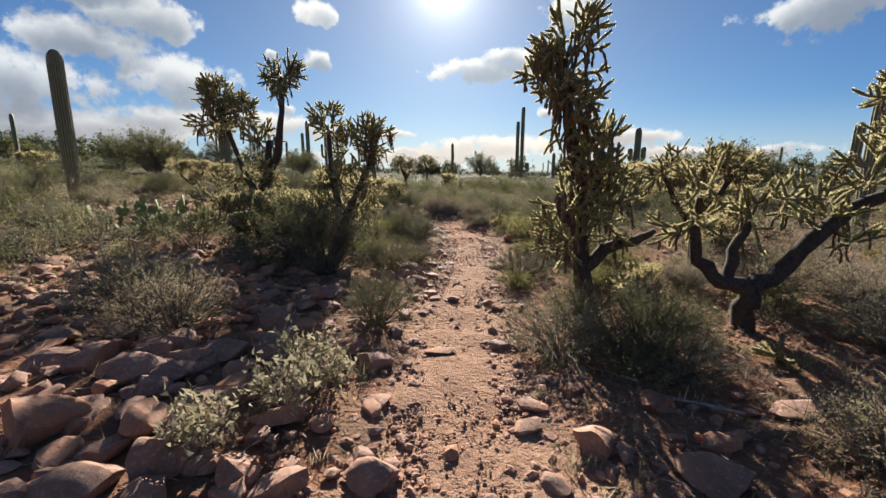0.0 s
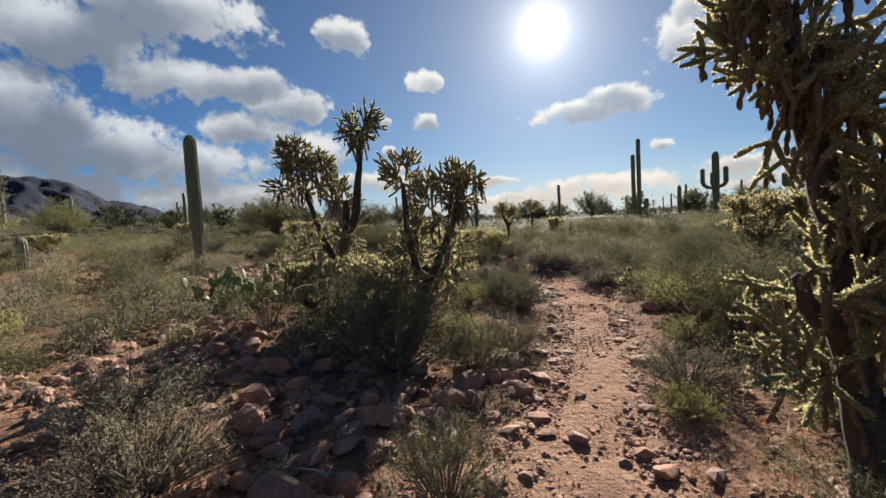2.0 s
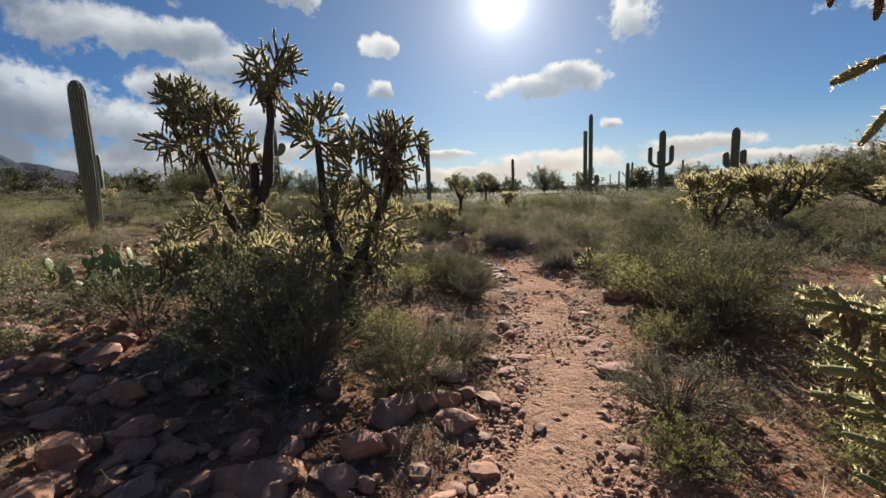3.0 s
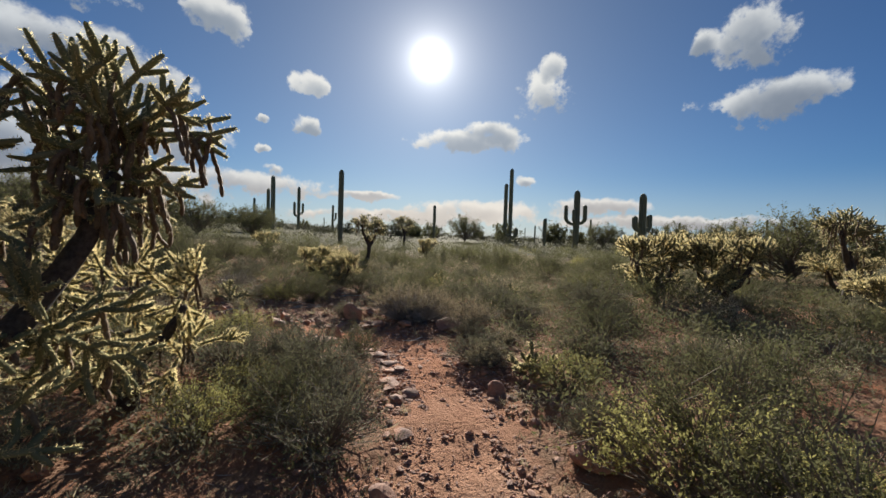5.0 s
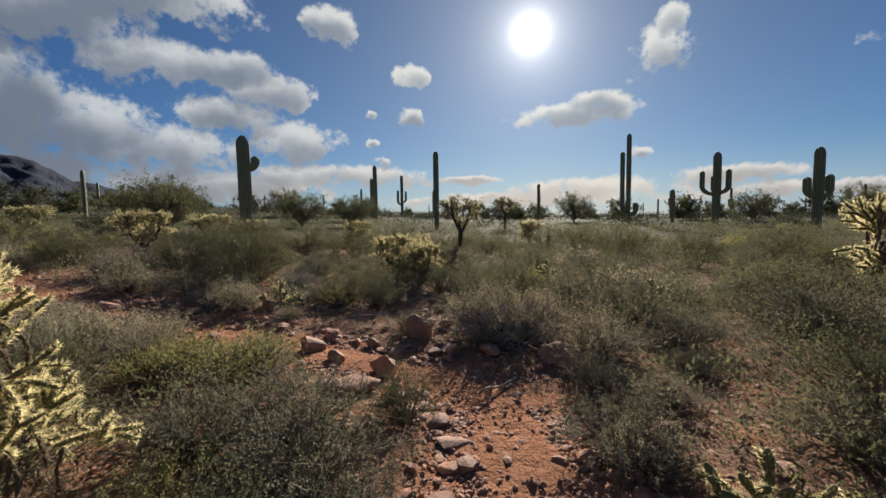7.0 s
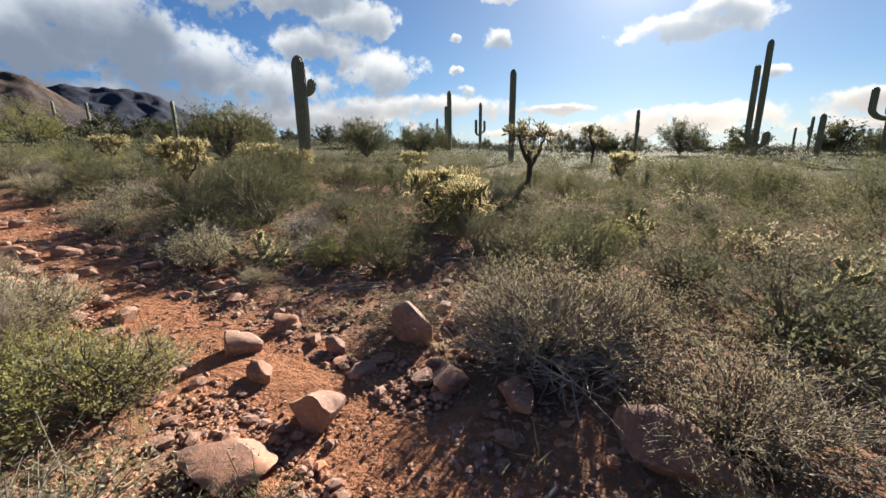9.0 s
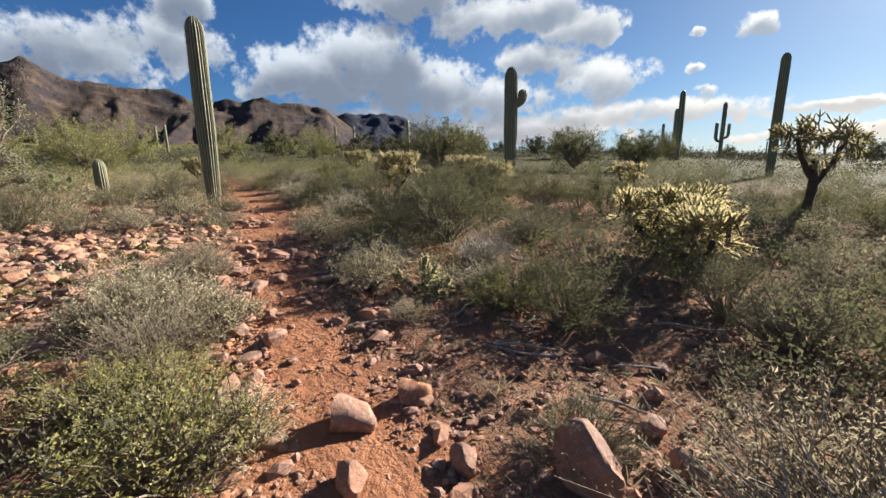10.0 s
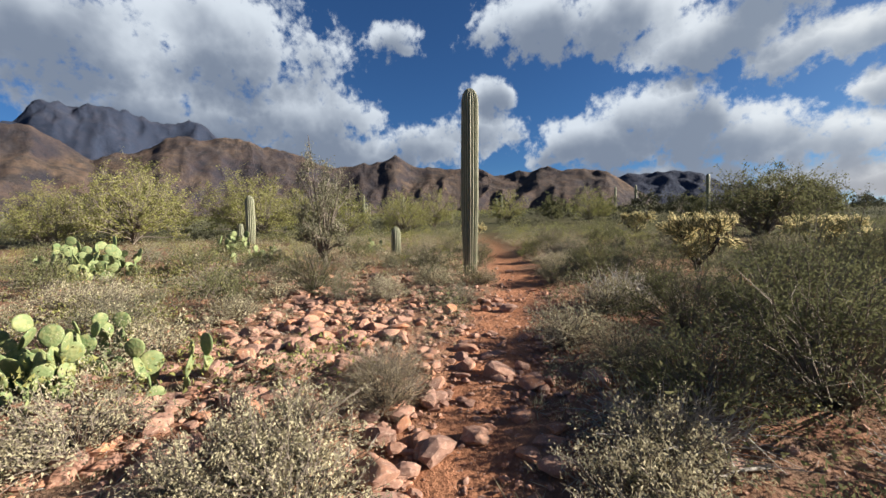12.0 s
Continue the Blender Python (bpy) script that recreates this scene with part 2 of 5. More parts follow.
def pear_material():
    m, k, out, b = material("prickly pear skin")
    pos = k.n("ShaderNodeNewGeometry").outputs["Position"]
    rnd = k.n("ShaderNodeObjectInfo").outputs["Random"]
    vor = k.n("ShaderNodeTexVoronoi")
    vor.inputs["Scale"].default_value = 34
    k.link(pos, vor.inputs["Vector"])
    col = k.mix(rnd, rgb(0.105, 0.15, 0.06), rgb(0.165, 0.20, 0.085))
    col = k.mix(k.remap(k.noise(14, 4, 0.6, pos), 0.45, 0.7, 0.0, 0.6), col, rgb(0.33, 0.30, 0.13))
    col = k.mix(k.remap(vor.outputs["Distance"], 0.10, 0.2, 0.9, 0.0), col, rgb(0.40, 0.36, 0.24))
    finish(k, out, b, col, 0.65, k.bump(vor.outputs["Distance"], 0.35, 0.01), 0.22)
    return m


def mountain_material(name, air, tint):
    """Rock and scrub; distance haze is mixed into the colour, air its share."""
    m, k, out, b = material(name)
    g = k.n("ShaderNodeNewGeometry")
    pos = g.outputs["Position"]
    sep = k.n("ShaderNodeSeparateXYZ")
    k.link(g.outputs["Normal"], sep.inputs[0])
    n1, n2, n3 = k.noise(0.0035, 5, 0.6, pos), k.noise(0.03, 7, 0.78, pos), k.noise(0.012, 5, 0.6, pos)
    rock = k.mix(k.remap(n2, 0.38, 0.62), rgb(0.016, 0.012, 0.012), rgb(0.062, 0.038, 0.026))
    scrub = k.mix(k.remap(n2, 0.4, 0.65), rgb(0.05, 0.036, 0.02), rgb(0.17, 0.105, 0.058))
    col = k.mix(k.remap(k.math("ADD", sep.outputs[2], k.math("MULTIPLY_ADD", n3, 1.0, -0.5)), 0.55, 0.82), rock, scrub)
    # broad dark patches painted in, as passing clouds would shade the slopes
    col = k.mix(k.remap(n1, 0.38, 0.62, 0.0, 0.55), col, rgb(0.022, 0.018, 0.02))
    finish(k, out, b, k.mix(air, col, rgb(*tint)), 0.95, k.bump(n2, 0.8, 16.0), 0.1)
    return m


M_GROUND, M_ROCK, M_SAG, M_PEAR = ground_material(), rock_material(), saguaro_material(), pear_material()
M_MOUNT = mountain_material("foothill rock and scrub with painted haze", 0.26, (0.045, 0.055, 0.085))
# the range behind gets far more blue haze painted into its colour
M_FARMOUNT = mountain_material("distant mesa rock in painted haze", 0.85, (0.026, 0.037, 0.064))
M_CREO = leaf_material("creosote leaves", (0.105, 0.11, 0.05), (0.21, 0.20, 0.10), (0.08, 0.085, 0.045))
M_BURS = leaf_material("grey-green bursage leaves", (0.16, 0.155, 0.10), (0.31, 0.29, 0.195), (0.12, 0.12, 0.075), 0.25)
M_YELL = leaf_material("yellow-green leaves", (0.25, 0.24, 0.085), (0.43, 0.39, 0.15), (0.16, 0.16, 0.07), 0.45)
M_DRY = leaf_material("dry straw", (0.33, 0.28, 0.17), (0.54, 0.46, 0.31), (0.27, 0.22, 0.14), 0.5)
M_FARSC = leaf_material("far scrub leaves", (0.085, 0.088, 0.055), (0.155, 0.15, 0.095), (0.065, 0.07, 0.045), 0.1)
M_SILV = leaf_material("silvery leaves", (0.34, 0.30, 0.19), (0.56, 0.49, 0.33), (0.24, 0.22, 0.14), 0.3)
M_PALO = leaf_material("palo verde twigs", (0.22, 0.22, 0.07), (0.37, 0.35, 0.13), (0.16, 0.17, 0.06), 0.4)
M_SPINE = leaf_material("straw cholla spines", (0.72, 0.60, 0.30), (0.84, 0.73, 0.42), (0.56, 0.46, 0.25), 0.7)
M_OLDSP = leaf_material("old grey cholla spines", (0.20, 0.16, 0.11), (0.34, 0.28, 0.19), (0.12, 0.09, 0.07), 0.4)
M_JOINT = leaf_material("spine-covered cholla joints", (0.17, 0.18, 0.095), (0.27, 0.26, 0.14), (0.15, 0.145, 0.09), 0.3)
M_FRUIT = bark_material("old brown cholla fruit", (0.11, 0.075, 0.05), (0.21, 0.15, 0.09), 50, 0.8)
M_BARK = bark_material("dark cholla bark", (0.045, 0.035, 0.03), (0.10, 0.08, 0.065), 45)
M_TWIG = bark_material("grey-brown twigs", (0.12, 0.095, 0.075), (0.26, 0.22, 0.18), 60)
M_DEAD = bark_material("bleached dead wood", (0.27, 0.24, 0.21), (0.45, 0.41, 0.36), 50)

# ---- the lie of the land ----
TRAIL = [(0.1, -30), (0.1, 0), (0.12, 2), (0.06, 2.8), (0.08, 4.4), (0.28, 5.5), (0.42, 6.4), (0.5, 7.5), (0.6, 8.5), (0.57, 9.7), (0.35, 10.7), (0.15, 11.4), (-0.5, 11.9), (-1.4, 12.2), (-2.5, 12.42),
         (-4.1, 12.55), (-5.9, 13.0), (-8.4, 13.6), (-9.7, 14.2), (-12, 14.3), (-15.7, 14.5), (-26, 15), (-60, 20)]


def trail_distance(x, y):
    """Metres from points to the middle of the trail."""
    best = np.full(np.shape(x), 1e9)
    for (ax, ay), (bx, by) in zip(TRAIL, TRAIL[1:]):
        ux, uy = bx - ax, by - ay
        s = np.clip(((x - ax) * ux + (y - ay) * uy) / (ux * ux + uy * uy), 0, 1)
        best = np.minimum(best, np.hypot(x - ax - s * ux, y - ay - s * uy))
    return best


def lattice(ix, iy, seed):
    v = np.sin(ix * 127.1 + iy * 311.7 + seed * 74.7) * 43758.5453
    return v - np.floor(v)


def vnoise(x, y, seed=0):
    """Smooth value noise, 0 to 1."""
    ix, iy = np.floor(x), np.floor(y)
    fx, fy = x - ix, y - iy
    fx, fy = fx * fx * (3 - 2 * fx), fy * fy * (3 - 2 * fy)
    a = lattice(ix, iy, seed) * (1 - fx) + lattice(ix + 1, iy, seed) * fx
    b = lattice(ix, iy + 1, seed) * (1 - fx) + lattice(ix + 1, iy + 1, seed) * fx
    return a * (1 - fy) + b * fy


def fbm(x, y, seed=0, octaves=4):
    return sum(vnoise(x * 2 ** o, y * 2 ** o, seed + o) * 0.5 ** (o + 1) for o in range(octaves))


def half_width(y):
    return np.where(y < 9.2, 0.42, np.where(y < 12.3, 0.5, 0.3))


def land(x, y):
    """Height of the ground."""
    x, y = np.asarray(x, float), np.asarray(y, float)
    yy = np.clip(y - 6, 0, 45)
    base = 0.022 * yy + np.clip(0.05 * (-x - 1), 0, 42)
    d = trail_distance(x, y)
    off = np.clip((d - half_width(y)) / 0.5, 0, 1)
    rough = (fbm(x * 0.35, y * 0.35, 3) - 0.47) * 0.16 + (fbm(x * 2.1, y * 2.1, 9) - 0.47) * 0.10
    fade = np.clip(1.6 - np.hypot(x, y) / 120, 0.15, 1)
    return base + rough * (0.35 + 0.65 * off) * fade - 0.05 * (1 - off)


def height(x, y):
    return float(land(np.array([x]), np.array([y]))[0])


def build_ground():
    def axis(lo, hi, step):
        inner = np.arange(lo, hi + step / 2, step)
        grow = [step]
        while sum(grow) < 4200:
            grow.append(grow[-1] * 1.19)
        tail = np.cumsum(grow)
        return np.concatenate([lo - tail[::-1], inner, hi + tail])
    xs, ys = axis(-9.0, 3.5, 0.075), axis(0.5, 16.5, 0.075)
    X, Y = np.meshgrid(xs, ys)
    Z = land(X, Y)
    d = trail_distance(X, Y)
    edge = half_width(Y) + (fbm(X * 1.7, Y * 1.7, 21) - 0.47) * 0.55
    mask = np.clip(1 - (d - edge) / 0.28, 0, 1)
    Z = Z + (fbm(X * 3.1 + Y * 0.7, Y * 3.1 - X * 0.7, 31, 3) - 0.44) * (0.09 - 0.02 * mask)
    nx, ny = len(xs), len(ys)
    verts = np.stack([X, Y, Z], -1).reshape(-1, 3)
    i = (np.arange(ny - 1)[:, None] * nx + np.arange(nx - 1)[None]).reshape(-1)
    quads = np.stack([i, i + 1, i + nx + 1, i + nx], -1)
    me = bpy.data.meshes.new("ground")
    me.from_pydata(verts.tolist(), [], quads.tolist())
    me.attributes.new("trail", "FLOAT", "POINT").data.foreach_set("value", mask.reshape(-1).astype(np.float32))
    me.shade_smooth()
    me.materials.append(M_GROUND)
    tagged(new("ground", me), "reddish stony desert soil with a worn dirt trail", "ground", kind="structure")


build_ground()


# ---- mesh helpers ----
class Geo:
    """Gathers vertices and faces for one mesh."""

    def __init__(self):
        self.v, self.f, self.n = [], [], 0

    def add(self, verts, faces):
        verts = np.asarray(verts, float)
        self.v.append(verts)
        self.f.extend([tuple(int(i) + self.n for i in face) for face in faces])
        self.n += len(verts)

    def tube(self, pts, radii, sides=6, tip=True):
        pts = [Vector(p) for p in pts]
        ring, faces = [], []
        side = Vector((1, 0, 0))
        for i, p in enumerate(pts):
            d = (pts[min(i + 1, len(pts) - 1)] - pts[max(i - 1, 0)]).normalized()
            side = side - d * side.dot(d)
            if side.length < 1e-3:
                side = d.orthogonal()
            side.normalize()
            up = d.cross(side)
            for s in range(sides):
                a = 2 * math.pi * s / sides
                ring.append(p + (side * math.cos(a) + up * math.sin(a)) * radii[i])
        for i in range(len(pts) - 1):
            for s in range(sides):
                a, b = i * sides + s, i * sides + (s + 1) % sides
                faces.append((a, b, b + sides, a + sides))
        if tip:
            ring.append(pts[-1] + (pts[-1] - pts[-2]).normalized() * radii[-1] * 0.7)
            top, last = len(ring) - 1, (len(pts) - 1) * sides
            faces.extend([(last + s, last + (s + 1) % sides, top) for s in range(sides)])
        self.add([tuple(v) for v in ring], faces)

    def blades(self, base, tip, width, rng):
        """Small three-cornered leaves from base to tip, as arrays."""
        n = len(base)
        d = tip - base
        r = rng.normal(size=(n, 3))
        s = np.cross(d, r)
        s /= np.linalg.norm(s, axis=1, keepdims=True) + 1e-9
        wd = np.asarray(width).reshape(-1, 1)
        v = np.stack([base + d * 0.35 + s * wd, base, tip], 1).reshape(-1, 3)
        i = np.arange(n) * 3
        self.add(v, np.stack([i, i + 1, i + 2], 1).tolist())

    def spikes(self, base, tip, width, rng):
        """One thin triangle for each spine."""
        n = len(base)
        d = tip - base
        s = np.cross(d, rng.normal(size=(n, 3)))
        s /= np.linalg.norm(s, axis=1, keepdims=True) + 1e-9
        v = np.stack([base + s * width, base - s * width, tip], 1).reshape(-1, 3)
        i = np.arange(n) * 3
        self.add(v, np.stack([i, i + 1, i + 2], 1).tolist())

    def mesh(self, name, mat, smooth=False):
        me = bpy.data.meshes.new(name)
        me.from_pydata(np.concatenate(self.v).tolist(), [], self.f)
        me.materials.append(mat)
        if smooth:
            me.shade_smooth()
        return me


def part(name, geo, mat, parent, label="", smooth=False):
    ob = new(name, geo.mesh(name, mat, smooth))
    ob.parent = parent
    if label:
        tagged(ob, label)
    return ob


def empty(name):
    ob = new(name)
    ob.empty_display_size = 0.1
    return ob


def standing(x, y, turn=0.0, size=1.0, sink=0.03):
    return Matrix.LocRotScale((x, y, height(x, y) - sink), Euler((0, 0, turn)), (size, size, size))


def put_down(ob, x, y, turn=0.0, size=1.0, sink=0.03):
    ob.matrix_basis = standing(x, y, turn, size, sink)
    return ob


# ---- mountains ----
def build_mountains(name, label, skyline, inner, crest, outer, seed, mat):
    """A range whose crest line is given as azimuth and elevation in degrees."""
    na, nr = 560, 90
    line = np.array(skyline)
    A, R = np.meshgrid(np.radians(np.linspace(line[0, 0], line[-1, 0], na)), np.linspace(inner, outer, nr))
    X, Y = -np.sin(A) * R, np.cos(A) * R
    deg = np.degrees(A)
    bent = deg + (fbm(R / 240, deg * 0.12, seed) - 0.47) * 5 * np.clip(np.abs(R - crest) / (crest - inner) * 2, 0, 1)
    top = np.tan(np.radians(np.interp(bent, line[:, 0], line[:, 1]))) * crest
    rise = np.clip((R - inner) / (crest - inner), 0, 1)
    fall = np.clip((outer - R) / (outer - crest), 0, 1)
    gully = np.abs(fbm(deg * 0.16 + R / 900, R / 500, seed + 2, 4) * 2.13 - 1) * 1.5
    crag = 1 - np.abs(fbm(X / 120, Y / 120, seed + 5, 5) * 2.1 - 1)
    slope = np.clip(rise * 1.02 - gully * 0.48 * (1 - rise) * np.minimum(1, rise * 3), 0, 1) ** 1.35
    H = top * slope * np.sqrt(fall) * (0.93 + 0.12 * (crag - 0.6))
    H = H + (crag - 0.6) * (10 + 30 * rise * (1 - rise)) * rise * fall
    Z = np.where(rise > 0.02, H + 6.0, -5)
    verts = np.stack([X, Y, Z], -1).reshape(-1, 3)
    i = (np.arange(nr - 1)[:, None] * na + np.arange(na - 1)[None]).reshape(-1)
    quads = np.stack([i, i + 1, i + na + 1, i + na], -1)
    me = bpy.data.meshes.new(name)
    me.from_pydata(verts.tolist(), [], quads.tolist())
    me.materials.append(mat)
    me.shade_smooth()
    tagged(new(name, me), label, "mountain", kind="structure")


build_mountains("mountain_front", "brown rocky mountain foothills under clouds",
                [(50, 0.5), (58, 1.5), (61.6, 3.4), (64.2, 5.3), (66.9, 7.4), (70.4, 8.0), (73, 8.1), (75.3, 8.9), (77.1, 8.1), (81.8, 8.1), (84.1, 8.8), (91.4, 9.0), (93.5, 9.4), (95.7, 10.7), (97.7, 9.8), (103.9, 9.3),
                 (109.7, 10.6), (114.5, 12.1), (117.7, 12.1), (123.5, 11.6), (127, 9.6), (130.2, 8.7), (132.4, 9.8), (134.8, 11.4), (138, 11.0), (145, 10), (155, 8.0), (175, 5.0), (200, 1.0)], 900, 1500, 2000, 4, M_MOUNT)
build_mountains("mountain_back", "dark mesa ridge in painted blue haze, capped by clouds",
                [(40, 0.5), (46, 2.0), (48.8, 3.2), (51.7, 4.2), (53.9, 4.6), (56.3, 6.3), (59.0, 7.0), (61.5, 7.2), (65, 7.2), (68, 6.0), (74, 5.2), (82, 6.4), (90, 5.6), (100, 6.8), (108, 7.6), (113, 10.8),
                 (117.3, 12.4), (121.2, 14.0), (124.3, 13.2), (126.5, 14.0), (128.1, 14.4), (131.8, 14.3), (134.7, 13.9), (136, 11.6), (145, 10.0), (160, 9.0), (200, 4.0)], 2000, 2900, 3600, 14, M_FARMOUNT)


class Stamp:
    """A thing built once; the first setting down uses it, later ones copy it."""

    def __init__(self, ob):
        self.ob, self.used = ob, False

    def at(self, x, y, turn=0.0, size=1.0, sink=0.03, label=""):
        m = standing(x, y, turn, size, sink)
        if self.used:
            o = copy_thing(self.ob, m @ Matrix.Diagonal((1 / self.ob.scale[0], 1 / self.ob.scale[1], 1 / self.ob.scale[2], 1)))
        else:
            self.ob.matrix_basis, self.used, o = m, True, self.ob
        if label:
            tagged(o, label)
        return o


# ---- saguaros ----
def column(pts, radii, ribs, seed):
    """A ribbed, round-topped column along points; gives verts, faces, crest values and scar values."""
    rng = np.random.default_rng(seed)
    sides = ribs * 4
    P = [Vector(p) for p in pts]
    verts, crest, scar = [], [], []
    side = Vector((1, 0, 0))
    rings = len(P)
    phase = rng.uniform(0, 6.28)
    for i, p in enumerate(P):
        d = (P[min(i + 1, rings - 1)] - P[max(i - 1, 0)]).normalized()
        side = side - d * side.dot(d)
        if side.length < 0.05:
            side = d.orthogonal()
        side.normalize()
        up = d.cross(side)
        for s in range(sides):
            a = 2 * math.pi * s / sides
            c = (1.0, 0.62, 0.0, 0.62)[s % 4]
            r = radii[i] * (0.86 + 0.14 * c) * (1 + 0.025 * math.sin(3 * a + phase + i * 0.3))
            verts.append(p + (side * math.cos(a) + up * math.sin(a)) * r)
            crest.append(c)
            scar.append(max(0.0, 1 - i / (rings * 0.22)))
    faces = []
    for i in range(rings - 1):
        for s in range(sides):
            a, b = i * sides + s, i * sides + (s + 1) % sides
            faces.append((a, b, b + sides, a + sides))
    faces.append(tuple(range((rings - 1) * sides, rings * sides)))
    return [tuple(v) for v in verts], faces, crest, scar


def ribbed_part(name, parent, pts, radii, ribs, seed):
    v, f, crest, scar = column(pts, radii, ribs, seed)
    me = bpy.data.meshes.new(name)
    me.from_pydata(v, [], f)
    me.attributes.new("crest", "FLOAT", "POINT").data.foreach_set("value", crest)
    me.attributes.new("scar", "FLOAT", "POINT").data.foreach_set("value", scar)
    me.materials.append(M_SAG)
    ob = new(name, me)
    ob.parent = parent
    return ob


def saguaro(h, r, arms=(), ribs=18, seed=0, lean=(0, 0), base=0.8, spines=False):
    """arms: height share, turn in degrees, reach, rise, radius."""
    top = empty("saguaro")
    n = 30
    pts = []
    for i in range(n):
        t = i / (n - 1)
        z = h * (1 - (1 - t) ** 1.0)
        if t > 0.93:
            z = h * 0.93 + h * 0.07 * math.sin((t - 0.93) / 0.07 * math.pi / 2)
        pts.append((lean[0] * t * h, lean[1] * t * h, z))
    # a round top needs rings close to the end
    cap = min(r * 1.7, h * 0.3)
    for j in range(8):
        a = j / 7 * math.pi / 2
        pts[n - 8 + j] = (lean[0] * h, lean[1] * h, h - cap + cap * math.sin(a))
    for i in range(n - 8):
        t = i / (n - 9)
        pts[i] = (lean[0] * t * h, lean[1] * t * h, (h - cap) * t * 0.985)
    radii = [r * (base + (1 - base) * min(1, i / (n - 9) * 2.2) - 0.08 * max(0, i / (n - 9) - 0.5)) for i in range(n - 8)]
    radii += [r * 0.96 * max(0.06, math.cos(j / 7 * math.pi / 2)) for j in range(8)]
    ribbed_part("trunk", top, pts, radii, ribs, seed)
    for share, turn, reach, rise, ar in arms:
        a = radians(turn)
        dx, dy = math.cos(a), math.sin(a)
        z0 = h * share
        path, rr = [], []
        for j in range(8):
            q = j / 7 * math.pi / 2
            path.append((dx * (r * 0.6 + (reach - r * 0.6) * math.sin(q)), dy * (r * 0.6 + (reach - r * 0.6) * math.sin(q)), z0 + reach * 0.6 * (1 - math.cos(q))))
            rr.append(ar * (0.7 + 0.3 * j / 7))
        z1 = path[-1][2]
        for j in range(1, 6):
            path.append((dx * reach, dy * reach, z1 + (rise - ar) * j / 5))
            rr.append(ar)
        for j in range(1, 6):
            q = j / 5 * math.pi / 2
            path.append((dx * reach, dy * reach, z1 + rise - ar + ar * math.sin(q)))
            rr.append(ar * max(0.06, math.cos(q)))
        ribbed_part("arm", top, path, rr, max(8, ribs * 2 // 3), seed + 3)
    if spines:
        rng = np.random.default_rng(seed + 50)
        g = Geo()
        m = 4200
        z = rng.uniform(0.02, 0.985, m)
        rib = rng.integers(0, ribs, m)
        a = 2 * np.pi * rib / ribs + rng.normal(0, 0.012, m)
        k = np.interp(z, [0, 0.45, 0.95, 1], [base, 1, 0.96, 0.55]) * r
        b = np.stack([np.cos(a) * k + lean[0] * z * h, np.sin(a) * k + lean[1] * z * h, z * h], 1)
        d = np.stack([np.cos(a), np.sin(a), rng.normal(0, 0.5, m)], 1) + rng.normal(0, 0.45, (m, 3))
        d /= np.linalg.norm(d, axis=1, keepdims=True)
        g.spikes(b, b + d * rng.uniform(0.02, 0.04, (m, 1)), 0.0016, rng)
        tagged(part("spine_coat", g, M_OLDSP, top, "pale grey spines along the ribs"), kind="stuff")
    return top


def lone_saguaro(x, y, top_z, r, label, arms=(), **kw):
    h = top_z - height(x, y) + 0.05
    ob = saguaro(h, r, arms, **kw)
    tagged(put_down(ob, x, y, 0, 1, 0.05), label, "saguaro cactus", "saguaros in the desert scrub")
    return ob


lone_saguaro(-11.58, 13.25, 5.05, 0.21, "tall unbranched green saguaro with pale ribs beside the trail", ribs=20, seed=1, base=0.72, spines=True, lean=(0.004, 0.012))
lone_saguaro(-13.22, 25.9, 5.86, 0.31, "tall saguaro with one round budding arm", ((0.66, 25, 0.54, 0.31, 0.21),), ribs=20, seed=2)
lone_saguaro(-5.35, 34.4, 6.03, 0.19, "slender unbranched saguaro rising from scrub", ribs=16, seed=3)
lone_saguaro(9.75, 47.7, 8.94, 0.22, "very tall saguaro with a parallel upright stem and low arms",
             ((0.13, 200, 0.62, 5.0, 0.20), (0.10, 20, 0.75, 0.6, 0.26), (0.09, 110, 0.6, 0.7, 0.25)), ribs=14, seed=4)
lone_saguaro(15.3, 43.7, 6.44, 0.30, "saguaro with several upright arms like a candelabra",
             ((0.42, 180, 1.05, 1.2, 0.19), (0.44, 0, 0.82, 1.3, 0.21), (0.50, 60, 0.4, 1.4, 0.2), (0.45, 215, 0.45, 1.0, 0.17)), ribs=16, seed=5)
lone_saguaro(13.65, 48.2, 3.85, 0.2, "short unbranched saguaro among scrub", ribs=14, seed=6)
lone_saguaro(17.42, 35.95, 5.42, 0.28, "saguaro with two short stout side arms", ((0.40, 185, 0.62, 0.75, 0.22), (0.40, 5, 0.6, 0.9, 0.22), (0.36, 80, 0.45, 0.6, 0.2)), ribs=16, seed=7)
lone_saguaro(-16.14, 11.0, 1.94, 0.17, "small young saguaro among grey scrub", ribs=16, seed=8)
lone_saguaro(-25.3, 1.6, 4.02, 0.26, "unbranched saguaro standing in green scrub", ((0.12, 300, 0.5, 0.6, 0.16),), ribs=16, seed=9)
lone_saguaro(11.5, 11.0, 4.2, 0.2, "saguaro with one arm behind a cholla", ((0.4, 180, 0.5, 0.8, 0.12),), ribs=14, seed=10)

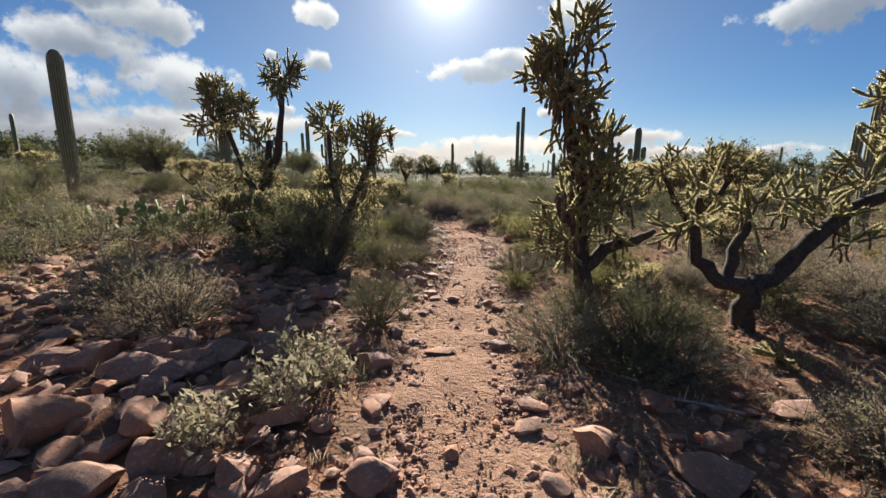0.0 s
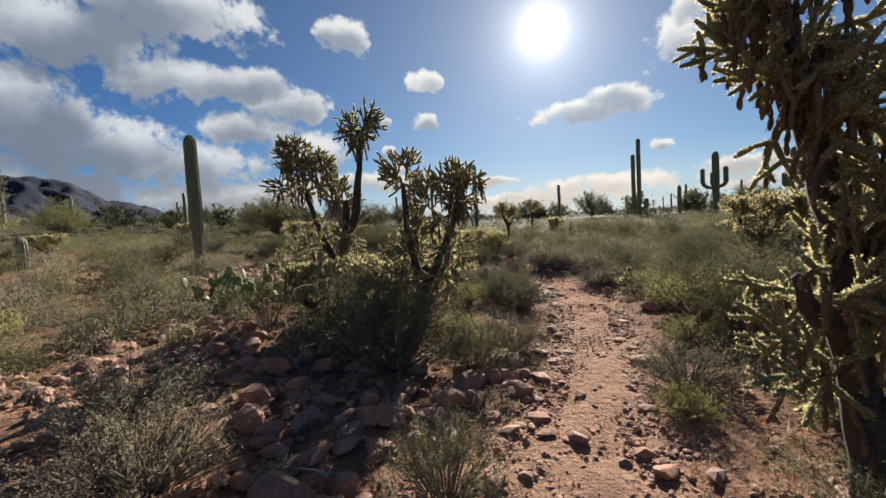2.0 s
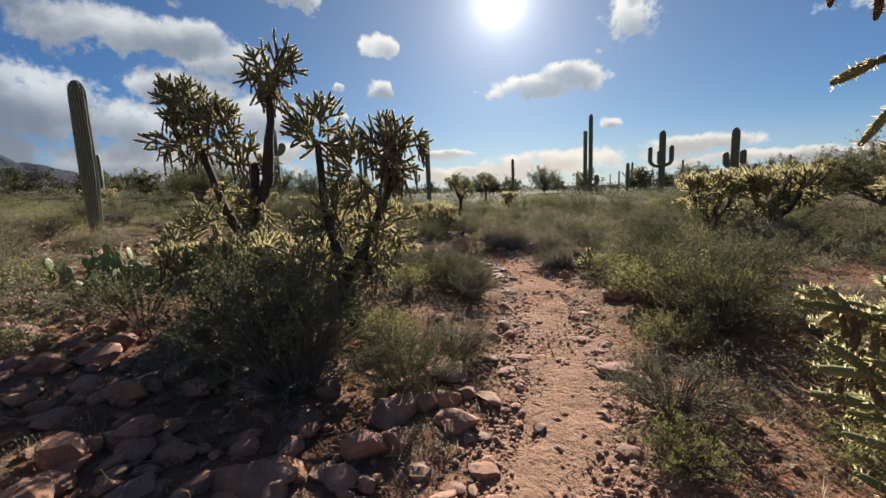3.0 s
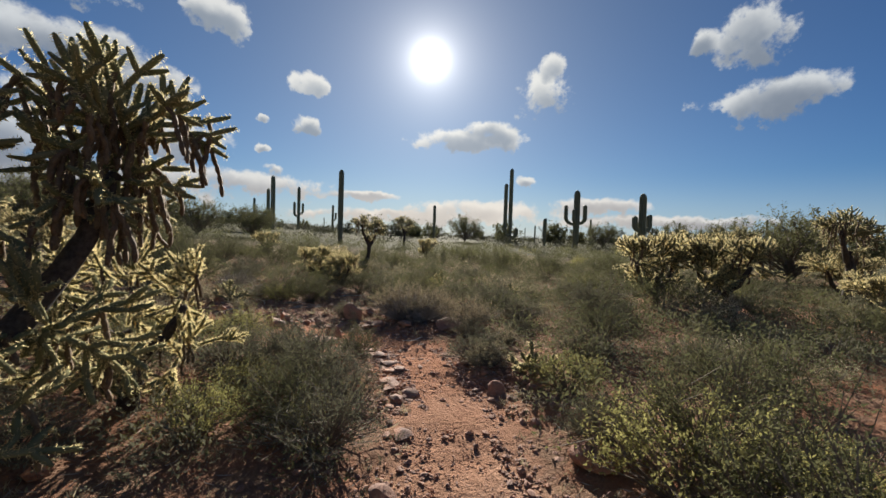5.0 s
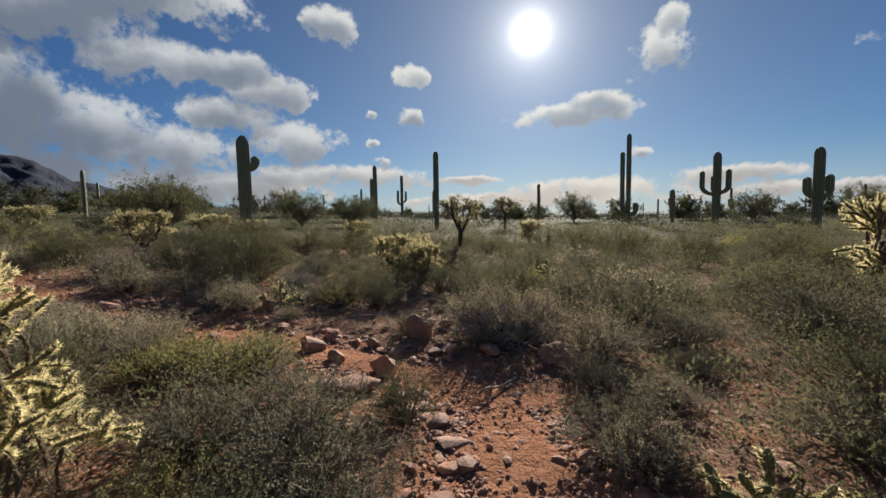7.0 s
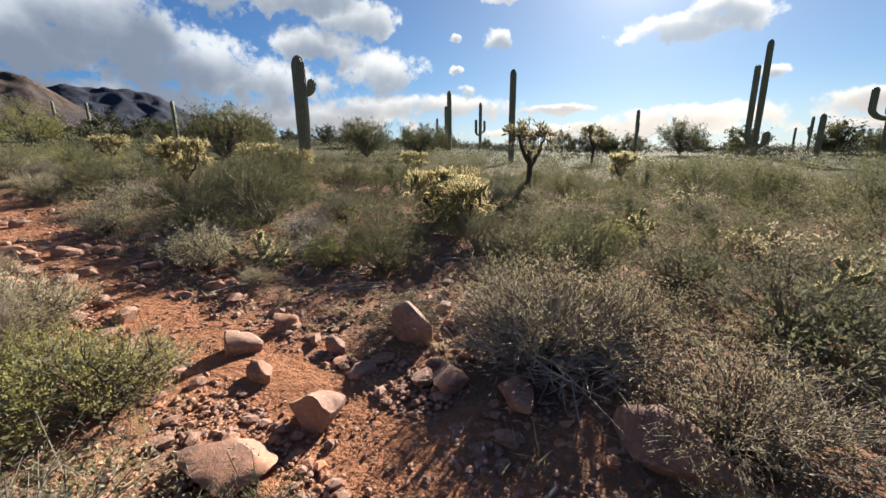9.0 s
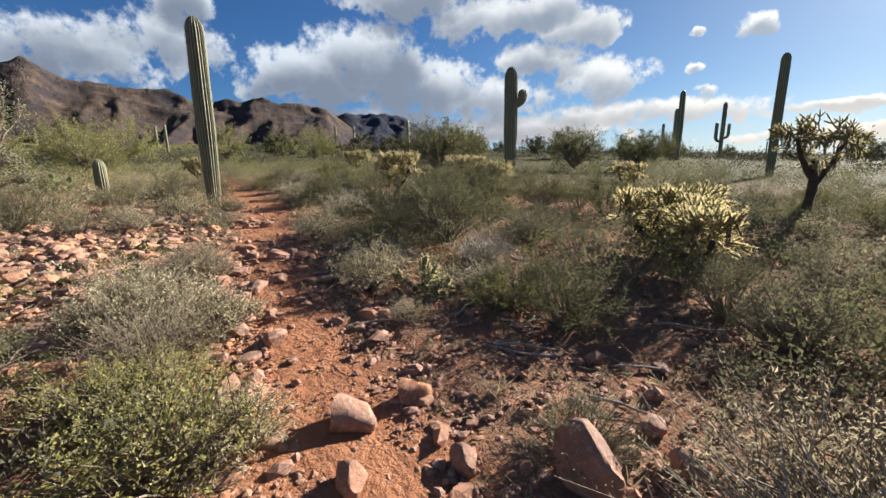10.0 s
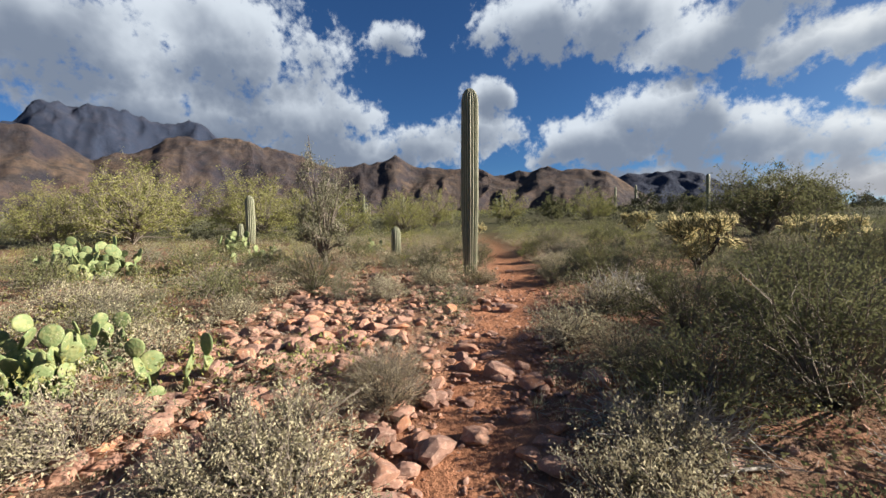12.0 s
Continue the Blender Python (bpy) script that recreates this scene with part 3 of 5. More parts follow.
far_forms = [Stamp(tagged(saguaro(4.6, 0.2, (), 6, 21), "distant unbranched saguaro on the plain", "saguaro cactus", "far saguaros")),
             Stamp(tagged(saguaro(6.2, 0.24, ((0.3, 0, 0.8, 1.6, 0.18), (0.36, 170, 0.7, 1.2, 0.17)), 6, 22), "distant saguaro with two raised arms", "saguaro cactus", "far saguaros")),
             Stamp(tagged(saguaro(5.2, 0.22, ((0.45, 40, 0.7, 1.0, 0.18),), 6, 23), "distant saguaro with a single arm", "saguaro cactus", "far saguaros"))]
for x, y, k, s in ((-17.2, 53, 0, 1.0), (-15.6, 50, 0, 1.25), (-11.8, 62, 2, 0.75), (-19.7, 73, 1, 1.12), (2.4, 66, 2, 1.0), (19, 70, 0, 0.6), (38, 62, 0, 0.8), (43, 60, 0, 0.7), (-34, 34, 0, 0.8),
                   (-24, 66, 0, 0.9), (30, 74, 1, 0.7), (-48, 46, 0, 0.7), (-58, 40, 0, 0.9), (-63, 22, 0, 0.8), (-52, 8, 0, 0.8), (-58, 2, 2, 0.8), (-66, -4, 0, 0.8), (-49, -2, 0, 0.7)):
    far_forms[k].at(x, y, x * 1.7, s)
rng = np.random.default_rng(77)
for _ in range(70):
    a, r = radians(rng.uniform(-75, 150)), rng.uniform(75, 240)
    x, y = -math.sin(a) * r, math.cos(a) * r
    far_forms[rng.choice(3, p=[0.6, 0.2, 0.2])].at(x, y, rng.uniform(0, 6), rng.uniform(0.6, 1.25))


# ---- chollas ----
def joint_geo(joints, sides=4, rings=4):
    """Bumpy short cylinders, all in one mesh; joints: base, tip, radius."""
    g = Geo()
    for b, t, r in joints:
        b, t = Vector(b), Vector(t)
        d = t - b
        pts, rad = [], []
        for i in range(rings):
            q = i / (rings - 1)
            pts.append(b + d * q)
            rad.append(r * (0.8, 1.05, 1.0, 0.6)[i])
        g.tube(pts, rad, sides)
    return g


def spine_geo(joints, per, length, rng, width=0.0018):
    B, T = [], []
    for b, t, r in joints:
        b, t = np.array(b), np.array(t)
        d = t - b
        n = max(6, int(per * np.linalg.norm(d) / 0.14))
        q = rng.uniform(0, 1.05, (n, 1))
        s = rng.normal(size=(n, 3))
        dn = d / (np.linalg.norm(d) + 1e-9)
        s -= dn * (s @ dn)[:, None]
        s /= np.linalg.norm(s, axis=1, keepdims=True) + 1e-9
        base = b + d * np.minimum(q, 1) + s * r * 0.9
        dirn = s + dn * rng.uniform(-0.1, 0.9, (n, 1)) + rng.normal(0, 0.3, (n, 3))
        dirn /= np.linalg.norm(dirn, axis=1, keepdims=True)
        B.append(base), T.append(base + dirn * rng.uniform(0.55, 1.1, (n, 1)) * length)
    g = Geo()
    g.spikes(np.concatenate(B), np.concatenate(T), width, rng)
    return g


def cluster(rng, centre, spread, out, joints, fruit, depth=3, jl=0.105, jr=0.0135, droop=0.5):
    """Antler-like chains of joints forking outward from a limb's end; old fruit chains hang beneath."""
    first = len(joints)
    centre = np.array(centre)
    reach = spread * 1.5 + jl * (depth - 0.6)
    room = int(out * (7.0 if depth == 2 else 9.5))

    def grow(p, d, level):
        if len(joints) - first >= room:
            return
        d = d / np.linalg.norm(d)
        t = p + d * jl * rng.uniform(0.75, 1.2)
        joints.append((tuple(p), tuple(t), jr * rng.uniform(0.85, 1.15)))
        far = np.linalg.norm(t - centre)
        if far > reach * rng.uniform(0.75, 1.1) or level > 5:
            return
        away = (t - centre) / (far + 1e-6)
        side = np.cross(d, rng.normal(0, 1, 3))
        side /= np.linalg.norm(side) + 1e-9
        twigs.append((t - d * 0.012, d * 0.85 + side * 0.25 + away * 0.25 + np.array([0, 0, 0.12]), level + 1))
        for sgn in (1, -1):
            if rng.uniform() < 0.55:
                twigs.append((t - d * jl * rng.uniform(0.1, 0.4), d * 0.45 + side * sgn * rng.uniform(0.6, 1.0) + away * 0.25 + np.array([0, 0, 0.18]), level + 1))
    twigs = []
    for _ in range(max(6, int(out * 0.8))):
        u = rng.normal(0, 1, 3)
        u /= np.linalg.norm(u)
        twigs.append((centre + u * spread * rng.uniform(0.1, 0.7), u + np.array([0, 0, 0.3]), 0))
    while twigs and len(joints) - first < room:
        grow(*twigs.pop(0))
    for _ in range(int(out * droop * 2)):
        p = np.array(joints[rng.integers(first, len(joints))][0])
        d = rng.normal(0, 0.35, 3)
        for _ in range(rng.integers(2, 6)):
            d = d * 0.6 + np.array([0, 0, -0.9]) + rng.normal(0, 0.25, 3)
            d /= np.linalg.norm(d)
            t = p + d * jl * 0.5
            fruit.append((tuple(p), tuple(t), jr * 0.95))
            p = t


def cholla(label, trunk, limbs, crowns, seed, jl=0.115, jr=0.0135, per=75, spine=0.0175, sides=6, bark=M_BARK):
    """trunk: points and radii; limbs: the same for each limb; crowns: centre, spread, number of joints, depth, droop."""
    rng = np.random.default_rng(seed)
    top = empty("cholla")
    def woody(name, pts, radii):
        g = Geo()
        fine, fr = [], []
        for i in range(len(pts) - 1):
            for q in (0, 0.34, 0.67):
                v = Vector(pts[i]).lerp(Vector(pts[i + 1]), q)
                fine.append(v + Vector(rng.normal(0, radii[i] * 0.16, 3)) * (1 if i + q > 0 else 0))
                fr.append((radii[i] * (1 - q) + radii[i + 1] * q) * rng.uniform(0.88, 1.14))
        fine.append(Vector(pts[-1])), fr.append(radii[-1])
        g.tube(fine, fr, 10)
        part(name, g, bark, top, smooth=True)
    woody("trunk", *trunk)
    for limb in limbs:
        woody("limb", *limb)
    joints, fruit = [], []
    for c, spread, out, depth, droop in crowns:
        cluster(rng, c, spread, out, joints, fruit, depth, jl, jr, droop)
    tagged(part("joint_mass", joint_geo(joints, sides), M_JOINT, top, "green spiny cylindrical stem joints", True), kind="stuff")
    tagged(part("spine_coat", spine_geo(joints, per, spine, rng), M_SPINE, top, "dense straw-coloured spines"), kind="stuff")
    if fruit:
        tagged(part("hanging_fruit", joint_geo(fruit, 4), M_FRUIT, top, "brown hanging chains of old fruit", True), kind="stuff")
        tagged(part("old_spine_coat", spine_geo(fruit, per * 0.5, spine * 0.8, rng), M_OLDSP, top), kind="stuff")
    return tagged(top, label, "cholla cactus", "chollas beside the trail")


# tall one close by the trail's right side at the start
big = cholla("tall dark-trunked chain-fruit cholla with drooping clusters beside the trail",
             ([(0, 0, 0), (-0.03, 0.02, 0.5), (-0.10, 0.05, 0.95), (-0.12, 0.05, 1.4), (-0.26, 0.08, 1.95), (-0.33, 0.08, 2.5)], [0.10, 0.085, 0.075, 0.07, 0.055, 0.035]),
             [([(-0.02, 0, 0.55), (0.14, -0.04, 0.75), (0.38, -0.05, 0.84), (0.62, 0.0, 0.92)], [0.06, 0.055, 0.045, 0.03]),
              ([(-0.08, 0, 0.9), (-0.28, -0.03, 1.05), (-0.36, -0.05, 1.25)], [0.05, 0.04, 0.03]),
              ([(-0.12, 0, 1.3), (0.1, 0.06, 1.5), (0.16, 0.05, 1.68)], [0.05, 0.04, 0.03])],
             [((-0.33, 0.08, 2.66), 0.14, 15, 3, 0.8), ((-0.33, 0.08, 2.38), 0.17, 18, 3, 1.8), ((-0.30, 0.07, 2.08), 0.16, 15, 3, 2.4), ((0.06, 0.05, 1.70), 0.13, 14, 3, 0.6), ((-0.05, 0.03, 1.42), 0.15, 13, 3, 1.2),
              ((-0.26, -0.03, 1.16), 0.13, 12, 3, 1.5), ((0.04, 0.0, 1.08), 0.13, 10, 3, 1.5), ((-0.22, -0.03, 0.84), 0.10, 8, 3, 1.4)], 101, per=80)
put_down(big, 1.5, 4.35, 0, 1.05)

# wide one with a dark forked trunk further right
wide = cholla("spreading cholla with a black forked trunk and yellow-green joints",
              ([(0, 0, 0), (0.02, 0, 0.28), (0.0, 0, 0.42)], [0.10, 0.085, 0.08]),
              [([(0, 0, 0.40), (-0.28, 0, 0.46), (-0.48, 0.03, 0.66), (-0.54, 0.03, 0.95)], [0.075, 0.065, 0.055, 0.04]),
               ([(0, 0, 0.40), (0.30, 0.03, 0.55), (0.52, 0.05, 0.85), (0.85, 0.05, 1.12), (1.25, 0.02, 1.3)], [0.085, 0.075, 0.07, 0.06, 0.05]),
               ([(-0.22, 0, 0.47), (-0.12, 0.1, 0.72), (0.02, 0.12, 0.98)], [0.05, 0.045, 0.03])],
              [((-0.55, 0.03, 1.02), 0.09, 6, 3, 0.4), ((-0.48, 0, 1.30), 0.08, 4, 3, 0.2), ((0.02, 0.12, 1.02), 0.08, 5, 3, 0.5), ((0.30, 0.1, 1.2), 0.07, 5, 3, 0.4), ((0.66, 0.05, 1.05), 0.07, 4, 3, 0.4),
               ((0.95, 0.05, 1.35), 0.14, 12, 3, 0.5), ((1.25, 0.02, 1.6), 0.14, 12, 3, 0.5), ((1.15, 0.02, 2.0), 0.14, 12, 3, 0.5), ((0.95, 0.1, 0.8), 0.09, 5, 2, 0.6)], 102, per=80)
put_down(wide, 2.95, 4.0, 0.0, 1.08)

# the group on the trail's left
left_a = cholla("tall cholla with several dark limbs and dense heads",
                ([(0, 0, 0), (0.06, 0, 0.6), (0.16, 0, 1.2), (0.22, 0.02, 1.7)], [0.10, 0.085, 0.07, 0.05]),
                [([(0.10, 0, 0.8), (0.36, 0.03, 1.5), (0.46, 0.05, 2.2), (0.5, 0.05, 2.75)], [0.07, 0.06, 0.05, 0.04]),
                 ([(0.06, 0, 0.6), (-0.22, 0.02, 1.1), (-0.44, 0.0, 1.8), (-0.54, 0, 2.4)], [0.06, 0.05, 0.04, 0.03])],
                [((0.5, 0.05, 2.74), 0.17, 25, 3, 1.2), ((-0.55, 0, 2.42), 0.21, 27, 3, 1.0), ((-0.22, 0.02, 2.15), 0.2, 21, 3, 0.9), ((-0.66, 0, 2.0), 0.17, 16, 3, 1.2), ((0.05, 0.02, 1.7), 0.19, 16, 3, 0.7), ((0.3, 0.0, 1.2), 0.18, 12, 3, 0.4), ((-0.45, 0.05, 1.0), 0.17, 12, 3, 0.4), ((-0.75, -0.1, 0.75), 0.13, 9, 3, 0.3)], 103, per=60)
put_down(left_a, -3.6, 8.35, 0, 1.12)
left_b = cholla("bushy cholla with a slanting dark limb",
                ([(0, 0, 0), (-0.08, 0, 0.5), (-0.15, 0, 0.95)], [0.09, 0.075, 0.06]),
                [([(-0.08, 0, 0.5), (0.25, 0.0, 0.95), (0.55, 0.02, 1.35), (0.72, 0.03, 1.8)], [0.06, 0.055, 0.045, 0.03]),
                 ([(-0.15, 0, 0.95), (-0.24, 0, 1.4), (-0.27, 0, 1.98)], [0.05, 0.04, 0.03])],
                [((0.72, 0.0, 2.02), 0.18, 26, 3, 1.8), ((0.72, 0.0, 1.8), 0.13, 12, 3, 2.2), ((-0.26, 0, 2.02), 0.16, 18, 3, 0.3), ((0.12, 0, 1.75), 0.16, 15, 3, 0.3), ((-0.1, 0, 1.2), 0.2, 18, 3, 0.5), ((0.45, -0.1, 1.15), 0.18, 14, 3, 0.4), ((-0.35, 0.1, 0.85), 0.18, 12, 3, 0.3), ((0.1, -0.25, 0.8), 0.18, 10, 3, 0.3)], 104, per=70)
put_down(left_b, -1.72, 7.4, 0.98, 1.05)
lush = cholla("low lush cholla glowing with yellow spines",
              ([(0, 0, 0), (0.02, 0, 0.4), (0.0, 0, 0.7)], [0.09, 0.075, 0.06]),
              [([(0, 0, 0.4), (0.3, -0.1, 0.7), (0.45, -0.12, 0.95)], [0.055, 0.045, 0.03]), ([(0, 0, 0.5), (-0.3, 0.05, 0.85), (-0.5, 0.05, 1.1)], [0.055, 0.045, 0.03])],
              [((0, 0, 1.1), 0.2, 11, 3, 0.3), ((0.42, -0.1, 1.05), 0.18, 10, 3, 0.4), ((-0.45, 0.05, 1.2), 0.18, 10, 3, 0.4), ((0.1, -0.2, 0.75), 0.2, 8, 3, 0.6), ((0.4, 0.05, 0.55), 0.2, 11, 3, 0.4), ((-0.35, -0.1, 0.55), 0.2, 11, 3, 0.4)], 105, jl=0.12, jr=0.013, per=170, spine=0.027)
put_down(lush, -2.2, 9.4, 0.3, 0.95)

low = cholla("rounded yellow-spined cholla on the scrub plain",
             ([(0, 0, 0), (0.02, 0, 0.2), (0.05, 0, 0.42)], [0.055, 0.05, 0.04]),
             [([(0, 0, 0.15), (-0.25, 0.02, 0.38), (-0.38, 0, 0.62)], [0.045, 0.04, 0.03]), ([(0.03, 0, 0.2), (0.3, 0, 0.45), (0.38, 0, 0.7)], [0.045, 0.04, 0.03])],
             [((0.05, 0, 0.72), 0.22, 26, 2, 0.2), ((-0.40, 0, 0.68), 0.19, 20, 2, 0.2), ((0.40, 0, 0.76), 0.19, 20, 2, 0.2), ((0.08, 0.05, 0.40), 0.24, 16, 2, 0.1)], 106, per=85, spine=0.034, sides=4)
lows = Stamp(low)
for x, y, t, s in ((5.8, 15.0, 0.3, 1.6), (7.0, 14.5, 1.9, 1.6), (-2.55, 17.3, 0.5, 0.95), (-1.75, 16.5, 2.2, 0.9), (-21.1, 21.9, 1, 1.1), (-12.2, 22.5, 2, 1.0), (-11.4, 21.6, 4, 1.1), (-8.8, 20.2, 1.2, 0.9), (-10.8, 18.2, 3.4, 1.25),
                   (9.5, 13.2, 2, 1.0), (0.6, 27, 1, 1.0), (-6.5, 24, 3, 0.9), (4.9, 7.4, 1.1, 0.75), (5.6, 8.2, 2.6, 0.8), (2.45, 4.9, 4.0, 0.42), (9.6, 17.5, 1.4, 1.1), (-20, 14, 1, 0.9), (11.5, 15.8, 3.1, 1.3), (-3.3, 7.35, 0.7, 1.0), (-2.55, 7.6, 2.9, 1.0)):
    lows.at(x, y, t, s)
stand = cholla("branched cholla tree with a dark trunk",
               ([(0, 0, 0), (0.03, 0, 0.7), (0.0, 0, 1.2)], [0.08, 0.07, 0.055]),
               [([(0.02, 0, 0.7), (0.35, 0, 1.15), (0.55, 0, 1.5)], [0.05, 0.045, 0.03]), ([(0, 0, 0.9), (-0.3, 0, 1.3), (-0.42, 0, 1.6)], [0.05, 0.04, 0.03])],
               [((0, 0, 1.72), 0.24, 26, 2, 0.6), ((0.55, 0, 1.6), 0.2, 20, 2, 0.6), ((-0.45, 0, 1.65), 0.2, 20, 2, 0.6), ((0.1, 0, 1.3), 0.2, 12, 2, 0.8)], 107, per=44, spine=0.03, sides=4)
stands = Stamp(stand)
for x, y, t, s in ((10.4, 14.8, 0.4, 1.2), (-1.75, 21.5, 1.0, 1.0), (3.75, 6.1, 3, 0.95), (-16, 24, 1.5, 0.9), (11, 19, 2, 1.0), (-1.0, 38, 1, 1.2)):
    stands.at(x, y, t, s)
tiny = Stamp(cholla("small pale cholla seedling by the rocks", ([(0, 0, 0), (0, 0, 0.08)], [0.03, 0.025]), [], [((0, 0, 0.10), 0.05, 9, 2, 0.0)], 108, jl=0.10, jr=0.02, per=90, spine=0.025))
for x, y, t, s in ((-3.42, 13.86, 0, 1.25), (2.75, 3.3, 1, 0.8), (1.54, 10.35, 2, 1.1), (2.3, 14.9, 3, 1.2), (0.9, 17.2, 1, 1.3), (2.3, 5.0, 2, 1.2)):
    tiny.at(x, y, t, s)


# ---- prickly pears ----
def prickly_pear(label, pads, seed):
    rng = np.random.default_rng(seed)
    top = empty("prickly_pear")
    bm = bmesh.new()
    bmesh.ops.create_uvsphere(bm, u_segments=14, v_segments=10, radius=1)
    for v in bm.verts:
        k = 0.72 + 0.28 * (v.co.z + 1) / 2 + 0.1 * (1 - v.co.z ** 2)
        v.co = Vector((v.co.x * 0.40 * k * 1.15, v.co.y * 0.09, v.co.z * 0.5 + 0.5))
    me = bpy.data.meshes.new("pad")
    bm.to_mesh(me)
    bm.free()
    me.shade_smooth()
    me.materials.append(M_PEAR)
    grown = []
    for i in range(pads):
        if i < pads * 0.4 or not grown:
            p = Vector((rng.normal(0, 0.32), rng.normal(0, 0.28), -0.02))
            lean, turn = rng.normal(0, 0.3), rng.uniform(0, 3.14)
        else:
            bp, br, bs = grown[rng.integers(0, len(grown))]
            p = bp + br @ Vector((rng.uniform(-0.25, 0.25) * bs, 0, bs * 0.86))
            lean, turn = rng.normal(0, 0.45), rng.uniform(0, 3.14)
        s = rng.uniform(0.15, 0.23)
        r = (Euler((rng.normal(0, 0.25), 0, turn)).to_matrix() @ Euler((0, lean, 0)).to_matrix())
        o = new("pad", me)
        o.parent = top
        o.matrix_basis = Matrix.LocRotScale(p, r.to_quaternion(), (s, s, s))
        if p.z < 0.35:
            grown.append((p, r, s))
    return tagged(top, label, "prickly pear cactus", "prickly pear clumps")


pears = Stamp(prickly_pear("clump of pale green prickly pear pads on rocky soil", 64, 5))
pears.at(-5.9, 8.75, 0.4, 1.1)
pears2 = Stamp(prickly_pear("small clump of prickly pear pads", 18, 6))
pears2.at(-5.8, 9.8, 1.2, 1.0)
for x, y, t, s in ((-6.7, 8.3, 2, 1.0), (-13.6, 3.2, 1, 1.5), (-14.6, 1.4, 2.5, 1.7), (-12.8, 2.4, 4, 1.4), (-17.5, 4.5, 1, 1.3), (-16.3, 6.1, 3, 1.2), (-20.5, 3, 3, 1.5), (-18.6, 9.6, 1, 1.0)):
    (pears if s > 1.3 else pears2).at(x, y, t, s)


# ---- shrubs ----
def shrub(name, label, category, kind_mat, stem_mat, h, r, stems, leaves, leaf, seed, flop=0.5, thin=0.004, fill=0.35, width=0.45):
    """Stems that fork outward, with small leaves towards their ends."""
    rng = np.random.default_rng(seed)
    top = empty(name)
    g, wood = Geo(), Geo()
    ends = []
    for _ in range(stems):
        a, q = rng.uniform(0, 2 * math.pi), math.sqrt(rng.uniform(0.02, 1))
        tip = np.array([math.cos(a) * q * r, math.sin(a) * q * r, h * (1 - flop * q * q) * rng.uniform(0.6, 1.06)])
        root = np.array([math.cos(a) * 0.07 * r, math.sin(a) * 0.07 * r, 0.0])
        mid = root * 0.5 + tip * 0.5 + rng.normal(0, 0.06 * r, 3) + np.array([0, 0, 0.06 * h])
        wood.tube([tuple(root), tuple(mid), tuple(tip)], [thin * 1.7, thin * 1.2, thin * 0.5], 3, False)
        for _ in range(3):
            s = rng.uniform(0.35, 0.95)
            b = mid + (tip - mid) * (s * 2 - 1) if s > 0.5 else root + (mid - root) * s * 2
            d = rng.normal(0, 0.16 * r, 3) + (tip - root) * 0.22
            g.tube([tuple(b), tuple(b + d)], [thin * 0.8, thin * 0.35], 3, False)
            ends.append((b, b + d))
        ends.append((mid, tip))
    tagged(part("woody_base", wood, stem_mat, top), kind="stuff")
    tagged(part("twig_mass", g, stem_mat, top), kind="stuff")
    if leaves:
        e = rng.integers(0, len(ends), leaves)
        B = np.array([ends[i][0] for i in e])
        T = np.array([ends[i][1] for i in e])
        s = rng.uniform(fill, 1.03, (leaves, 1))
        base = B + (T - B) * s + rng.normal(0, leaf * 0.8, (leaves, 3))
        base[:, 2] = np.maximum(base[:, 2], 0.02)
        d = rng.normal(0, 1, (leaves, 3)) + np.array([0, 0, 0.5])
        d /= np.linalg.norm(d, axis=1, keepdims=True)
        gl = Geo()
        ln = leaf * rng.uniform(0.6, 1.4, (leaves, 1))
        gl.blades(base, base + d * ln, ln[:, 0] * width, rng)
        tagged(part("foliage", gl, kind_mat, top), kind="stuff")
    return tagged(top, label, category, "shrubs of the desert floor")


FINE = {
    "creosote": [Stamp(shrub("shrub", "fine-leaved dark green desert shrub", "shrub", M_CREO, M_TWIG, 0.8, 0.62, 80, 10500, 0.021, 200 + i, 0.6, fill=0.1, width=0.3)) for i in range(3)],
    "bursage": [Stamp(shrub("shrub", "low grey-green rounded bursage shrub", "shrub", M_BURS, M_TWIG, 0.5, 0.5, 80, 6800, 0.02, 210 + i, 0.55, width=0.3)) for i in range(3)],
    "yellow": [Stamp(shrub("shrub", "leafy yellow-green low shrub", "shrub", M_YELL, M_TWIG, 0.42, 0.42, 60, 4800, 0.018, 220 + i, 0.5)) for i in range(2)],
    "straw": [Stamp(shrub("dry_shrub", "dry straw-coloured shrub of thin stems", "shrub", M_DRY, M_TWIG, 0.45, 0.5, 170, 11000, 0.016, 230 + i, 0.55, thin=0.003, width=0.2)) for i in range(2)],
    "silver": [Stamp(shrub("shrub", "silvery leaved low brittle shrub", "shrub", M_SILV, M_TWIG, 0.4, 0.45, 80, 4600, 0.021, 240 + i, 0.5, width=0.4)) for i in range(2)],
    "dead": [Stamp(shrub("dead_shrub", "leafless grey tangle of dead twigs", "shrub", M_DEAD, M_DEAD, 0.42, 0.55, 130, 0, 0.02, 250 + i, 0.55, 0.0042)) for i in range(2)],
    "herb": [Stamp(shrub("herb", "small pale leafy herb between stones", "herb", M_SILV, M_TWIG, 0.26, 0.15, 14, 420, 0.032, 260 + i, 0.3)) for i in range(2)],
}
